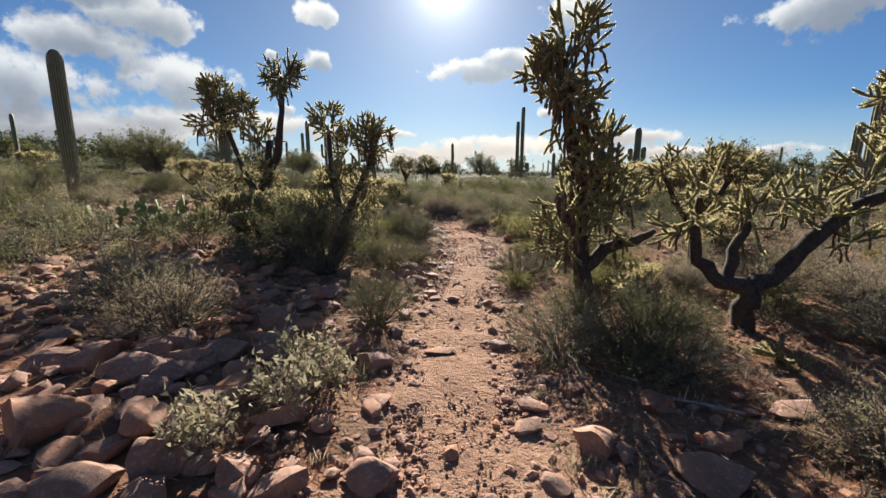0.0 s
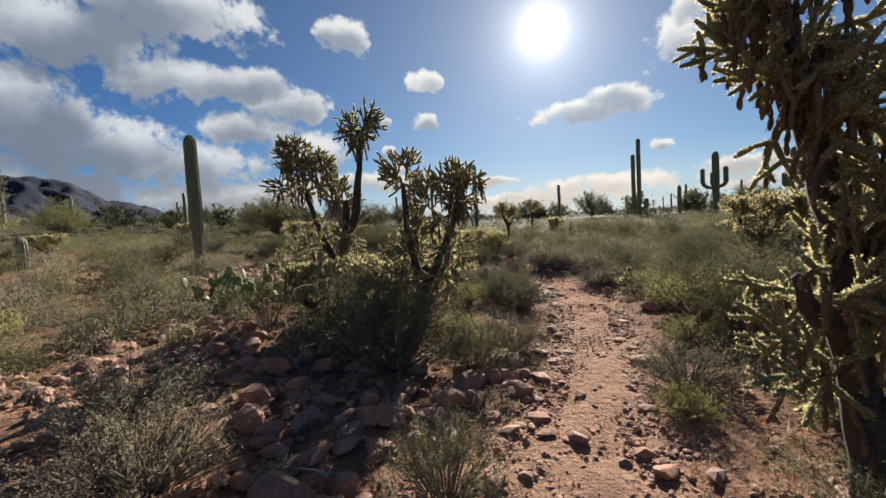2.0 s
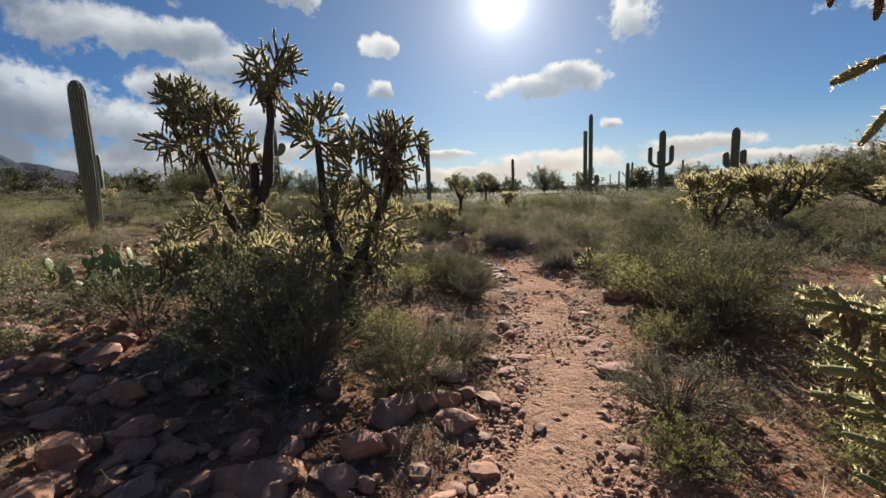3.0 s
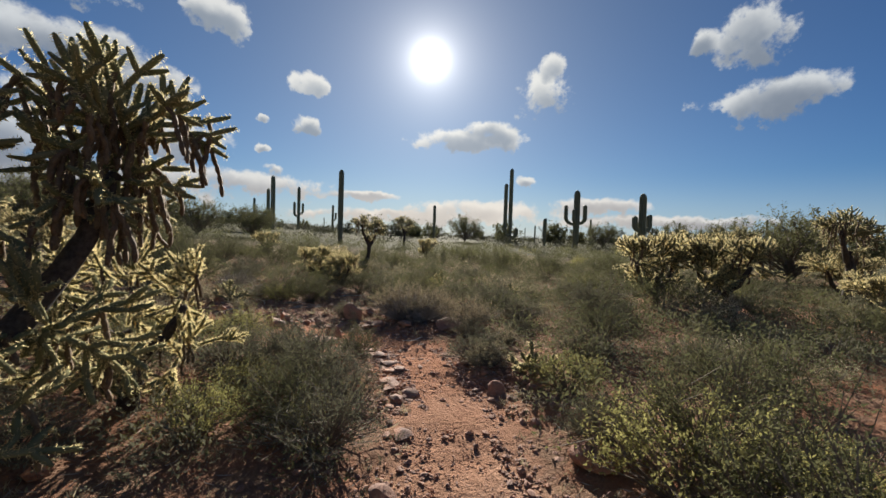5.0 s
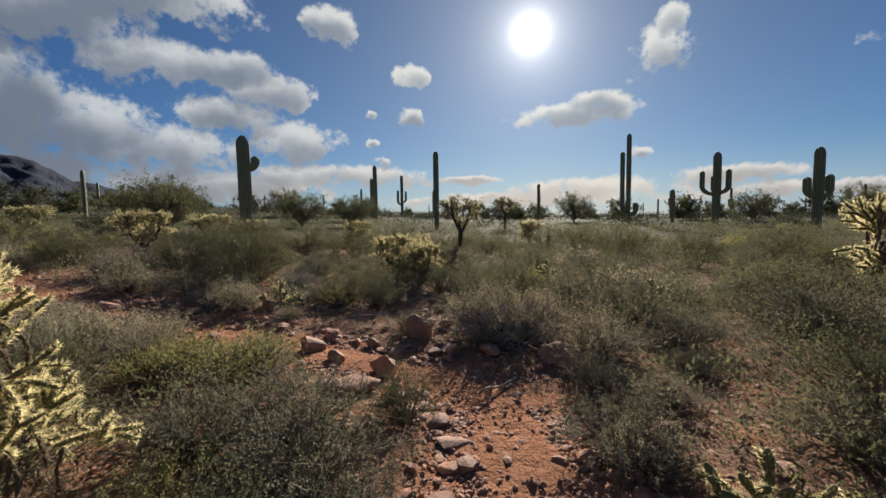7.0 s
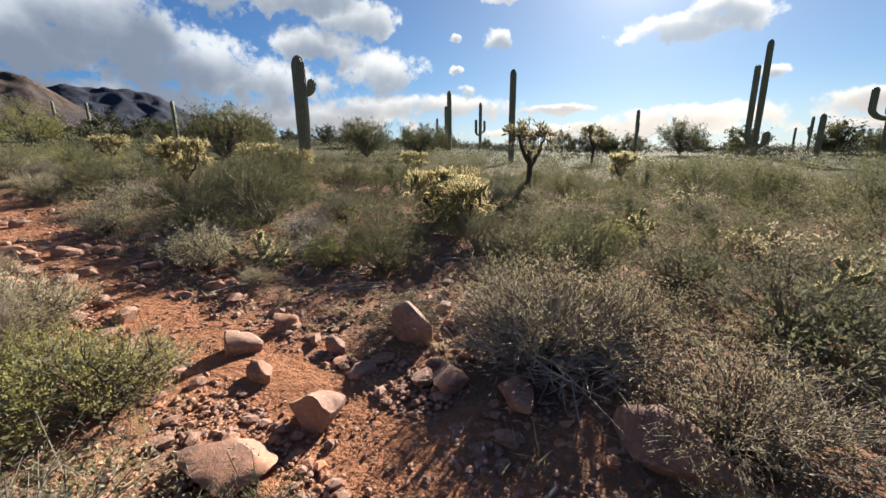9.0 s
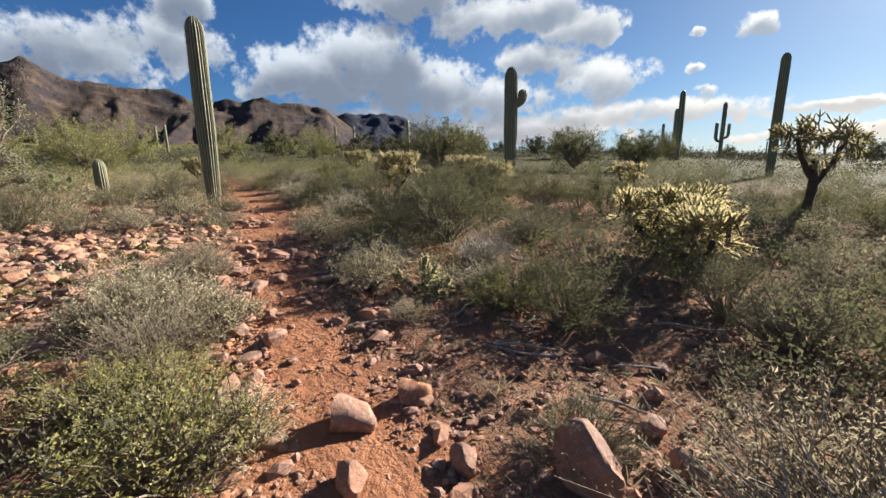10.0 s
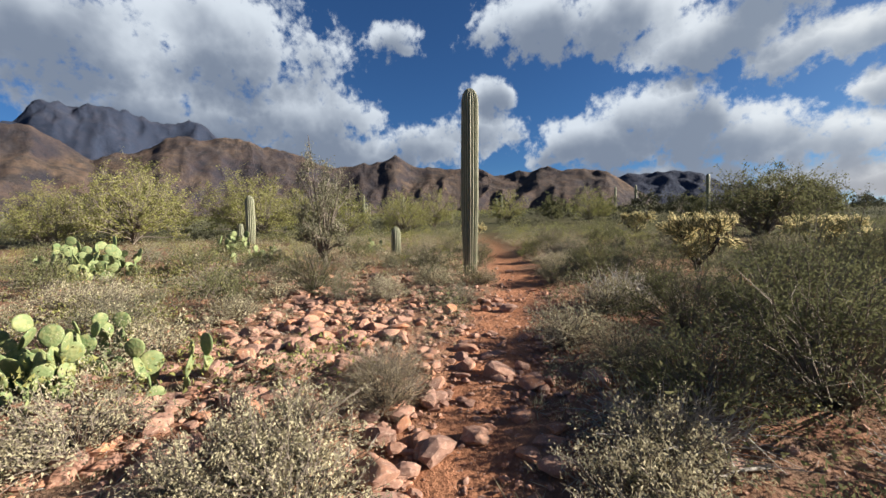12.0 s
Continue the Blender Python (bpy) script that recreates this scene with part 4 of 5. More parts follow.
COARSE = {
    "creosote": [Stamp(shrub("shrub", "dark green fine-leaved desert shrub", "shrub", M_CREO, M_TWIG, 0.8, 0.62, 26, 2200, 0.045, 300 + i, 0.45, width=0.3)) for i in range(2)],
    "bursage": [Stamp(shrub("shrub", "grey-green rounded bursage shrub", "shrub", M_BURS, M_TWIG, 0.5, 0.5, 24, 1900, 0.038, 310 + i, 0.55, width=0.34)) for i in range(2)],
    "yellow": [Stamp(shrub("shrub", "yellow-green leafy desert shrub", "shrub", M_YELL, M_TWIG, 0.5, 0.5, 18, 900, 0.045, 320, 0.5))],
    "straw": [Stamp(shrub("dry_shrub", "dry straw-coloured low shrub", "shrub", M_DRY, M_TWIG, 0.45, 0.5, 50, 900, 0.035, 330, 0.5))],
    "silver": [Stamp(shrub("shrub", "silvery grey low desert shrub", "shrub", M_SILV, M_TWIG, 0.42, 0.45, 24, 900, 0.04, 340, 0.5))],
}
taken = []


def plant(kind, x, y, size, label="", fine=True):
    forms = (FINE if fine else COARSE)[kind]
    k = int(abs(math.sin(x * 12.9 + y * 78.2)) * 1000)
    forms[k % len(forms)].at(x, y, (k % 63) / 10, size, 0.03, label)
    taken.append((x, y, size * 0.45))


# shrubs that stand out along the walk
plant("straw", -2.45, 3.75, 1.25); plant("bursage", 1.0, 3.5, 1.05); plant("creosote", 1.75, 3.45, 0.9); plant("creosote", 1.3, 3.9, 0.7); plant("creosote", 1.45, 3.2, 0.6); plant("bursage", 1.8, 3.15, 0.8)
plant("herb", -1.0, 2.6, 1.5); plant("herb", -1.3, 2.2, 1.4); plant("herb", -0.85, 2.9, 1.2); plant("herb", -1.05, 3.0, 1.5)
plant("straw", 2.3, 2.1, 0.9); plant("bursage", -3.3, 4.4, 1.3); plant("creosote", -1.74, 6.1, 1.5); plant("creosote", -2.3, 6.7, 1.5)
plant("bursage", 1.14, 5.95, 0.95); plant("yellow", 1.0, 5.4, 0.7); plant("creosote", 2.2, 7.5, 1.25); plant("yellow", -1.24, 7.25, 0.9)
plant("bursage", -0.5, 8.95, 1.05); plant("creosote", 2.3, 8.6, 1.1); plant("yellow", 1.95, 8.25, 1.6); plant("yellow", 2.6, 8.1, 1.3)
plant("bursage", 0.99, 10.95, 0.85); plant("bursage", -0.86, 10.2, 1.15); plant("yellow", -1.48, 9.05, 0.95); plant("creosote", -0.9, 9.4, 0.75)
plant("straw", 0.05, 13.2, 1.45); plant("dead", 0.0, 13.05, 1.25); plant("dead", 0.35, 13.0, 1.0); plant("straw", 0.5, 13.45, 1.2)
plant("bursage", -0.44, 9.85, 0.75); plant("bursage", -1.2, 10.75, 1.05); plant("yellow", 1.81, 9.95, 1.0); plant("yellow", -0.72, 9.3, 0.7)
plant("silver", 1.1, 10.75, 0.7); plant("bursage", 3.74, 13.6, 1.5); plant("yellow", -2.85, 11.5, 1.0); plant("silver", -2.3, 11.75, 0.85)
plant("bursage", 1.74, 14.0, 1.2); plant("creosote", -2.65, 14.5, 0.75); plant("yellow", -2.6, 14.2, 0.9); plant("bursage", 2.1, 13.1, 0.95)
plant("yellow", -2.14, 11.5, 1.1); plant("silver", -4.1, 11.75, 1.1); plant("straw", -3.5, 11.55, 1.0); plant("creosote", -4.9, 14.4, 1.0); plant("dead", -4.6, 14.0, 1.0)
plant("creosote", -2.0, 14.4, 0.85); plant("silver", -3.94, 13.5, 1.0); plant("silver", -3.77, 11.95, 1.0); plant("straw", -5.25, 12.1, 0.8)
plant("yellow", -2.91, 11.2, 0.95); plant("creosote", -5.05, 15.5, 1.5); plant("silver", -9.3, 11.6, 1.1); plant("silver", -4.3, 13.75, 1.05)
plant("silver", -4.73, 10.1, 1.1); plant("silver", -4.6, 11.55, 1.15); plant("silver", -4.2, 11.3, 1.0); plant("straw", -5.66, 12.05, 0.85)
plant("silver", -6.5, 13.95, 1.15); plant("creosote", -5.8, 15.9, 1.4); plant("creosote", -6.6, 16.6, 1.4); plant("silver", -10.3, 12.4, 1.1)
plant("dead", -8.1, 15.4, 1.4); plant("silver", -7.9, 15.0, 1.2); plant("silver", -8.9, 6.5, 1.7); plant("silver", -8.2, 9.4, 1.0)
plant("bursage", -7.6, 8.0, 1.2); plant("bursage", -10.4, 7.9, 1.1); plant("creosote", -10.3, 9.9, 1.2); plant("straw", -10.3, 13.4, 0.8)
plant("bursage", -2.4, 8.6, 0.9); plant("creosote", -2.6, 9.9, 1.0); plant("yellow", -1.5, 9.95, 0.8); plant("bursage", -3.4, 9.2, 1.0)
plant("bursage", 1.7, 8.95, 0.8); plant("yellow", 1.6, 7.2, 0.9); plant("creosote", 3.3, 9.6, 1.0); plant("creosote", 2.9, 11.6, 0.9)
plant("bursage", 2.4, 11.0, 0.9); plant("bursage", 3.6, 10.6, 1.0); plant("creosote", 0.2, 15.0, 0.9); plant("bursage", 1.1, 15.0, 1.0)
plant("bursage", -0.6, 15.2, 1.0); plant("creosote", -1.2, 15.6, 0.8); plant("yellow", 0.4, 16.5, 1.0); plant("bursage", -1.75, 10.4, 1.0)
plant("straw", 3.8, 4.9, 1.2); plant("straw", 4.6, 4.4, 1.4); plant("yellow", 2.5, 6.0, 1.2); plant("bursage", 3.9, 3.5, 1.1)
plant("straw", 3.2, 5.4, 0.9); plant("yellow", 2.0, 5.3, 0.9); plant("bursage", 2.2, 4.5, 0.7); plant("straw", 5.2, 5.6, 1.3)
plant("dead", -3.9, 15.2, 0.9); plant("dead", -3.2, 14.6, 0.7); plant("silver", -3.0, 13.4, 0.5); plant("creosote", -7.2, 18.2, 1.6)
plant("creosote", -8.6, 19.0, 1.5); plant("creosote", -6.2, 19.4, 1.2); plant("bursage", -4.2, 16.6, 1.1)

rng = np.random.default_rng(5)
KINDS = ["creosote", "bursage", "yellow", "straw", "silver"]


def clear_of(x, y, r):
    if trail_distance(np.array([x]), np.array([y]))[0] < 0.42 + r * 0.5:
        return False
    if math.hypot(x + 11.58, y - 13.25) < 0.5:
        return False
    return all(math.hypot(x - a, y - b) > (r + c) * 0.8 for a, b, c in taken)


count = 0
for _ in range(4000):
    if count >= 330:
        break
    x, y = rng.uniform(-17, 9), rng.uniform(-2.5, 25)
    if y < 3.4 and -4.2 < x < 2.2:
        continue
    right = x > 0.5 or y > 14
    rocky = x < -1 and (y < 6 or (-9 < x < -3.5 and 9.5 < y < 12.5))
    bank = -5 < x < 0.2 and 13.2 < y < 16
    if rng.uniform() > (0.06 if rocky else 0.3 if bank else 1.0 if right else 0.6):
        continue
    p = [0.38, 0.40, 0.08, 0.08, 0.06] if y < 12 and x > -5 else [0.24, 0.30, 0.10, 0.14, 0.22]
    kind = KINDS[rng.choice(5, p=p)]
    s = rng.uniform(0.55, 1.3)
    if clear_of(x, y, s * 0.5):
        plant(kind, x, y, s, fine=bool(trail_distance(np.array([x]), np.array([y]))[0] < 3.2 and y < 17))
        count += 1


def scatter_far(name, label, mat, n, r0, r1, a0, a1, seed, size, per, blade=(0.10, 0.26), share=0.15, cx=0.0, cy=8.0, cut=0.40):
    """Countless far shrubs in one mesh."""
    rng = np.random.default_rng(seed)
    a = np.radians(rng.uniform(a0, a1, n))
    r = np.sqrt(rng.uniform(r0 * r0, r1 * r1, n))
    x, y = cx - np.sin(a) * r, cy + np.cos(a) * r
    s = size * rng.lognormal(0, 0.35, n)
    patch = fbm(x * 0.06, y * 0.06, seed) > cut
    keep = patch & (trail_distance(x, y) > 0.5 + s * 0.55)
    near = (x > -17) & (x < 9) & (y < 25) & (y > -2.5)
    keep &= ~near | (rng.uniform(size=n) < share)
    stony = ((x < -0.6) & (x > -5) & (y < 6)) | ((x < -3.2) & (x > -10) & (y > 9.9) & (y < 12.6))
    keep &= (np.hypot(x - 0.3, y - 11.7) > 1.0) & (np.hypot(x + 1.1, y - 12.3) > 1.0) & (np.hypot(x + 2.2, y - 13.5) > 0.8) & (np.hypot(x - 0.9, y - 12.5) > 0.9) & (np.hypot(x + 1.4, y - 14.9) > 0.8)
    keep &= ~stony | (rng.uniform(size=n) < 0.12)
    x, y, s = x[keep], y[keep], s[keep]
    z = land(x, y)
    m = len(x)
    c = np.stack([x, y, z], 1)
    d = rng.normal(0, 1, (m, per, 3))
    d /= np.linalg.norm(d, axis=2, keepdims=True)
    rad = rng.uniform(0.45, 1.0, (m, per, 1)) ** 0.6
    off = d * rad * np.array([0.62, 0.62, 0.46]) * s[:, None, None]
    off[:, :, 2] = np.abs(off[:, :, 2]) * 1.35 + 0.03
    base = (c[:, None] + off).reshape(-1, 3)
    ln = np.repeat(np.minimum(s, size * 1.1), per)[:, None] * rng.uniform(*blade, (m * per, 1))
    dd = d.reshape(-1, 3) + rng.normal(0, 0.7, (m * per, 3)) + np.array([0, 0, 0.45])
    dd /= np.linalg.norm(dd, axis=1, keepdims=True)
    g = Geo()
    g.blades(base, base + dd * ln, ln[:, 0] * 0.42, rng)
    tagged(new(name, g.mesh(name, mat)), label, "shrubs", kind="stuff")


scatter_far("scrub", "low dark green scrub between stones", M_CREO, 420, 0, 20, 0, 360, 7, 0.5, 420, (0.03, 0.07), 1.0, -3.0, 13.0, 0.28)
scatter_far("scrub", "low grey-green scrub between stones", M_BURS, 760, 0, 20, 0, 360, 8, 0.45, 340, (0.03, 0.07), 1.0, -3.0, 13.0, 0.28)
scatter_far("scrub", "low silvery scrub between stones", M_SILV, 380, 0, 16, 0, 360, 9, 0.36, 260, (0.04, 0.085), 1.0, -8.0, 13.0, 0.3)
scatter_far("scrub", "dark green scrub beyond the trail bend", M_CREO, 330, 0, 13, 0, 360, 13, 0.6, 210, (0.035, 0.1), 1.0, -1.0, 21.0, 0.2)
scatter_far("scrub", "grey-green scrub beyond the trail bend", M_BURS, 480, 0, 13, 0, 360, 14, 0.5, 190, (0.035, 0.1), 1.0, -1.0, 21.0, 0.2)
scatter_far("scrub", "dark green scrub on the sunward plain", M_CREO, 420, 2, 15, -75, 30, 15, 0.6, 260, (0.03, 0.085), 1.0, 1.0, 9.0, 0.2)
scatter_far("scrub", "grey-green scrub on the sunward plain", M_BURS, 420, 2, 15, -75, 30, 16, 0.5, 240, (0.03, 0.085), 1.0, 1.0, 9.0, 0.2)
scatter_far("scrub", "pale silvery scrub below the mountains", M_SILV, 520, 0, 12, 0, 360, 17, 0.5, 200, (0.035, 0.09), 1.0, -15.0, 7.0, 0.25)
scatter_far("scrub", "yellow-green scrub below the mountains", M_PALO, 420, 0, 14, 0, 360, 18, 0.6, 200, (0.035, 0.1), 1.0, -19.0, 8.0, 0.25)
scatter_far("scrub", "grey-green scrub below the mountains", M_BURS, 420, 0, 13, 0, 360, 19, 0.5, 200, (0.035, 0.09), 1.0, -15.0, 9.0, 0.25)
scatter_far("scrub", "short yellow-green scrub between stones", M_YELL, 130, 0, 16, 0, 360, 10, 0.35, 260, (0.035, 0.08), 1.0, -3.0, 10.0, 0.36)
scatter_far("scrub", "dense dark green desert scrub covering the plain", M_CREO, 1000, 8, 34, -110, 165, 1, 0.8, 150, (0.05, 0.13), 0.0)
scatter_far("scrub", "grey-green low scrub covering the plain", M_BURS, 1400, 8, 34, -110, 165, 2, 0.6, 120, (0.05, 0.13), 0.0)
scatter_far("scrub", "dark green scrub further out on the plain", M_FARSC, 1700, 32, 66, -110, 165, 11, 1.0, 64, (0.08, 0.2))
scatter_far("scrub", "grey-green scrub further out on the plain", M_FARSC, 1900, 32, 66, -110, 165, 12, 0.75, 50, (0.08, 0.2))
scatter_far("scrub", "yellowish desert scrub on the plain", M_YELL, 200, 12, 45, -110, 165, 3, 0.6, 80, (0.06, 0.16), 0.0)
scatter_far("scrub", "distant dark scrub on the plain", M_FARSC, 4200, 55, 230, -110, 165, 4, 1.6, 24)
scatter_far("scrub", "distant grey-green scrub on the plain", M_FARSC, 3400, 55, 230, -110, 165, 5, 1.3, 20)
scatter_far("scrub", "distant yellow-green scrub below the mountains", M_PALO, 2600, 60, 400, 60, 165, 6, 2.0, 22)


# ---- trees ----
def desert_tree(label, h, r, limbs, leaves, leaf, mat, bark, seed, sparse=0.0, category="tree"):
    rng = np.random.default_rng(seed)
    top = empty("desert_tree")
    g, twigs = Geo(), []
    trunk = Geo()
    trunk.tube([(0, 0, 0), (0.02 * h, 0, 0.15 * h), (0.0, 0.02 * h, 0.30 * h)], [0.016 * h, 0.013 * h, 0.011 * h], 8)
    part("trunk", trunk, bark, top, smooth=True)
    for _ in range(limbs):
        a, q = rng.uniform(0, 6.28), math.sqrt(rng.uniform(0, 1))
        p = np.array([0, 0, h * rng.uniform(0.02, 0.22)])
        tip = np.array([math.cos(a) * q * r, math.sin(a) * q * r, h * (1 - 0.42 * q * q) * rng.uniform(0.2, 1.05)])
        mid = (p + tip) / 2 + rng.normal(0, 0.07 * r, 3) + np.array([0, 0, 0.05 * h])
        g.tube([tuple(p), tuple(mid), tuple(tip)], [0.010 * h, 0.006 * h, 0.0016 * h], 5)
        for _ in range(9):
            s = rng.uniform(0.25, 1)
            b = mid + (tip - mid) * s
            e = b + rng.normal(0, 0.15 * r, 3) + np.array([0, 0, 0.05 * h])
            g.tube([tuple(b), tuple(e)], [0.0028 * h, 0.0009 * h], 3, False)
            twigs.append((b, e))
    tagged(part("branchwork", g, bark, top), kind="stuff")
    i = rng.integers(0, len(twigs), leaves)
    B, E = np.array([twigs[j][0] for j in i]), np.array([twigs[j][1] for j in i])
    base = B + (E - B) * rng.uniform(0.1, 1.05, (leaves, 1)) + rng.normal(0, 0.018 * h, (leaves, 3))
    d = rng.normal(0, 1, (leaves, 3))
    d /= np.linalg.norm(d, axis=1, keepdims=True)
    gl = Geo()
    ln = leaf * rng.uniform(0.6, 1.5, (leaves, 1))
    gl.blades(base, base + d * ln, ln[:, 0] * 0.4, rng)
    part("crown", gl, mat, top, "loose crown of small leaves")
    return tagged(top, label, category, "desert trees")


put_down(desert_tree("slender open-crowned mesquite sapling with thin foliage", 4.3, 0.95, 34, 9000, 0.06, M_BURS, M_TWIG, 401), -14.3, 9.05)
palo = Stamp(desert_tree("broad bushy palo verde with yellow-green twigs", 3.4, 2.3, 60, 9000, 0.09, M_PALO, M_TWIG, 402))
palo2 = Stamp(desert_tree("round dark green palo verde above the scrub", 3.0, 1.8, 60, 9000, 0.08, M_CREO, M_TWIG, 403))
for x, y, s in ((-31, -9, 1.6), (-27, -6.5, 1.3), (-36, -4, 1.5), (-33, -1, 1.3), (-28, 6.5, 0.9), (-36, 3, 1.0), (-30, 10, 0.8), (-30, -14, 1.2), (-40, 12, 1.0), (-26, -11, 0.9), (-44, -2, 1.2), (-48, 8, 1.1), (-46, 20, 1.0), (-38, 26, 0.9)):
    palo.at(x, y, x, s)
for x, y, s in ((-16.3, 24.0, 1.0), (-19.2, 27.5, 1.05), (-13.5, 31.5, 0.9), (14.0, 20, 1.05), (13.4, 22.5, 0.8), (18.6, 24, 1.0), (-11, 33.5, 0.8), (5.5, 52, 1.2), (-14, 42, 0.9), (20, 48, 1.0), (26, 38, 1.1), (-2, 56, 1.0), (-24, 46, 1.1), (31, 52, 1.2), (-26, 34, 0.9)):
    palo2.at(x, y, x, s)

thicket = Stamp(desert_tree("distant rounded desert tree on the skyline", 2.6, 1.9, 22, 1900, 0.22, M_CREO, M_TWIG, 404))
thicket2 = Stamp(desert_tree("distant grey-green desert tree on the skyline", 2.4, 2.1, 22, 1900, 0.20, M_FARSC, M_TWIG, 405))
rng = np.random.default_rng(44)
for i in range(84):
    a, r = radians(rng.uniform(-60, 75)), rng.uniform(38, 105)
    (thicket if i % 2 else thicket2).at(-math.sin(a) * r, 9 + math.cos(a) * r, i * 0.7, rng.uniform(0.55, 1.15))


# ---- rocks ----
def rock_mesh(seed, level=3, flat=0.65):
    bm = bmesh.new()
    bmesh.ops.create_icosphere(bm, subdivisions=level, radius=0.5)
    rng = np.random.default_rng(seed)
    planes = [(Vector(rng.normal(0, 1, 3)).normalized(), rng.uniform(0.22, 0.40)) for _ in range(13)]
    off = Vector(rng.uniform(-50, 50, 3))
    for v in bm.verts:
        for nrm, dist in planes:
            over = v.co.dot(nrm) - dist
            if over > 0:
                v.co -= nrm * over * 0.97
        v.co *= 1 + 0.16 * noise.noise(v.co * 2.6 + off) + 0.06 * noise.noise(v.co * 8 + off)
        v.co.z *= flat
    me = bpy.data.meshes.new("rock")
    bm.to_mesh(me)
    bm.free()
    me.shade_smooth()
    me.set_sharp_from_angle(angle=radians(38))
    me.materials.append(M_ROCK)
    return me


BIG_ROCKS = [rock_mesh(500 + i, 3, f) for i, f in enumerate((0.62, 0.8, 0.95, 0.5))]
MID_ROCKS = [rock_mesh(520 + i, 3, f) for i, f in enumerate((0.6, 0.7, 0.5, 0.8, 0.65, 0.55, 0.75, 0.45))]


def rock(x, y, sx, sy, sz, turn, mesh, label, group="rocks along the trail", sink=0.3):
    ob = new("rock", mesh)
    ob.matrix_basis = Matrix.LocRotScale((x, y, height(x, y) + sz * 0.5 * (1 - sink * 2) * 0.6), Euler((0, 0, turn)), (sx, sy, sz))
    return tagged(ob, label, "rock", group)


SLOPE, EDGE, RED = "weathered red-brown boulder among stones", "brown stone at the trail edge", "sunlit orange-pink boulder on red soil"


def boulder(label, k, x, y, sx, sy, sz, turn):
    return rock(x, y, sx, sy, sz, turn, BIG_ROCKS[k], label)


boulder("large pale pink boulder with a flat top", 0, 0.85, 12.32, 0.8, 0.42, 0.46, -0.5)
boulder("upright pinkish boulder at the foot of a shrub", 2, -0.92, 13.0, 0.38, 0.32, 0.58, 0.6)
boulder("rounded pink stone on the trail", 1, -1.01, 12.02, 0.38, 0.3, 0.42, 1.1)
boulder("flat dark boulder bedded in red soil", 3, -1.14, 11.5, 0.62, 0.45, 0.4, 0.2)
boulder(RED, 1, -2.03, 12.34, 0.36, 0.3, 0.4, 0.3)
boulder("small brown boulder beside the trail", 2, -2.0, 12.77, 0.27, 0.24, 0.32, 2.0)
boulder("fist-sized brown stone on soil", 2, -1.63, 12.17, 0.23, 0.2, 0.22, 0.5)
boulder(EDGE, 2, -1.4, 12.67, 0.2, 0.17, 0.2, 0.5)
boulder(RED, 1, -3.5, 11.15, 0.42, 0.34, 0.34, 0.9)
boulder(RED, 0, -4.03, 10.5, 0.36, 0.3, 0.3, 1.9)
boulder(RED, 2, -3.77, 10.82, 0.22, 0.18, 0.22, 2.9)
boulder(RED, 2, -2.82, 11.87, 0.25, 0.22, 0.24, 0.2)
boulder("bright orange stone on the rocky slope", 1, -5.05, 11.58, 0.3, 0.24, 0.28, 0.3)
boulder(RED, 0, -6.72, 10.65, 0.28, 0.22, 0.22, 0.9)
boulder(RED, 1, -7.34, 11.7, 0.32, 0.26, 0.24, 1.6)
boulder(RED, 3, -8.39, 10.7, 0.4, 0.3, 0.26, 0.4)
boulder(EDGE, 2, -4.97, 12.26, 0.2, 0.17, 0.17, 0.4)
boulder(RED, 1, -4.67, 10.87, 0.3, 0.25, 0.26, 0.5)
boulder("low flat red slab among herbs", 3, -5.24, 10.0, 0.4, 0.3, 0.2, 0.7)
boulder("pinkish block at the shaded trail edge", 0, -5.48, 13.92, 0.4, 0.3, 0.24, 0.5)
boulder(EDGE, 0, -5.53, 13.36, 0.32, 0.24, 0.22, 1.5)
boulder("long flat boulder under scrub", 3, -2.33, 15.2, 0.6, 0.4, 0.26, 0.4)
boulder("pink angular rock beside a small cholla", 2, -3.55, 13.74, 0.26, 0.18, 0.3, 0.2)
boulder("flat-topped brown boulder beside the trail", 0, -0.39, 2.09, 0.34, 0.27, 0.27, 0.4)
boulder("flat reddish stone at the trail edge", 3, 0.48, 2.48, 0.25, 0.2, 0.18, 0.8)
boulder(RED, 1, -2.23, 2.27, 0.46, 0.4, 0.52, 0.4)
boulder(RED, 2, -1.43, 2.05, 0.34, 0.3, 0.44, 1.4)
boulder(RED, 0, -1.69, 1.93, 0.42, 0.34, 0.28, 0.7)
boulder(SLOPE, 0, -1.76, 2.36, 0.44, 0.34, 0.32, 2.4)
boulder(SLOPE, 1, -1.55, 2.6, 0.32, 0.26, 0.24, 1.0)
boulder(SLOPE, 0, -2.14, 2.95, 0.62, 0.42, 0.34, 0.3)
boulder(SLOPE, 0, -1.71, 3.27, 0.44, 0.32, 0.3, 0.9)
boulder("upright dark boulder in the shade", 2, -1.54, 3.85, 0.42, 0.3, 0.48, 0.9)
boulder(EDGE, 1, -0.58, 3.24, 0.34, 0.28, 0.28, 0.1)
boulder(EDGE, 0, -0.81, 3.53, 0.32, 0.27, 0.26, 1.1)
boulder(EDGE, 2, -0.95, 3.24, 0.28, 0.24, 0.24, 2.1)
boulder("flat slab lying across the trail", 3, -0.05, 3.55, 0.34, 0.2, 0.09, 0.2)
boulder(SLOPE, 1, 0.82, 2.27, 0.32, 0.28, 0.28, 0.2)
boulder("dark flat boulder in the shade", 0, 1.35, 2.07, 0.48, 0.36, 0.28, 0.2)
boulder("flat sunlit slab beside scrub", 3, 2.25, 2.58, 0.5, 0.3, 0.16, 0.4)
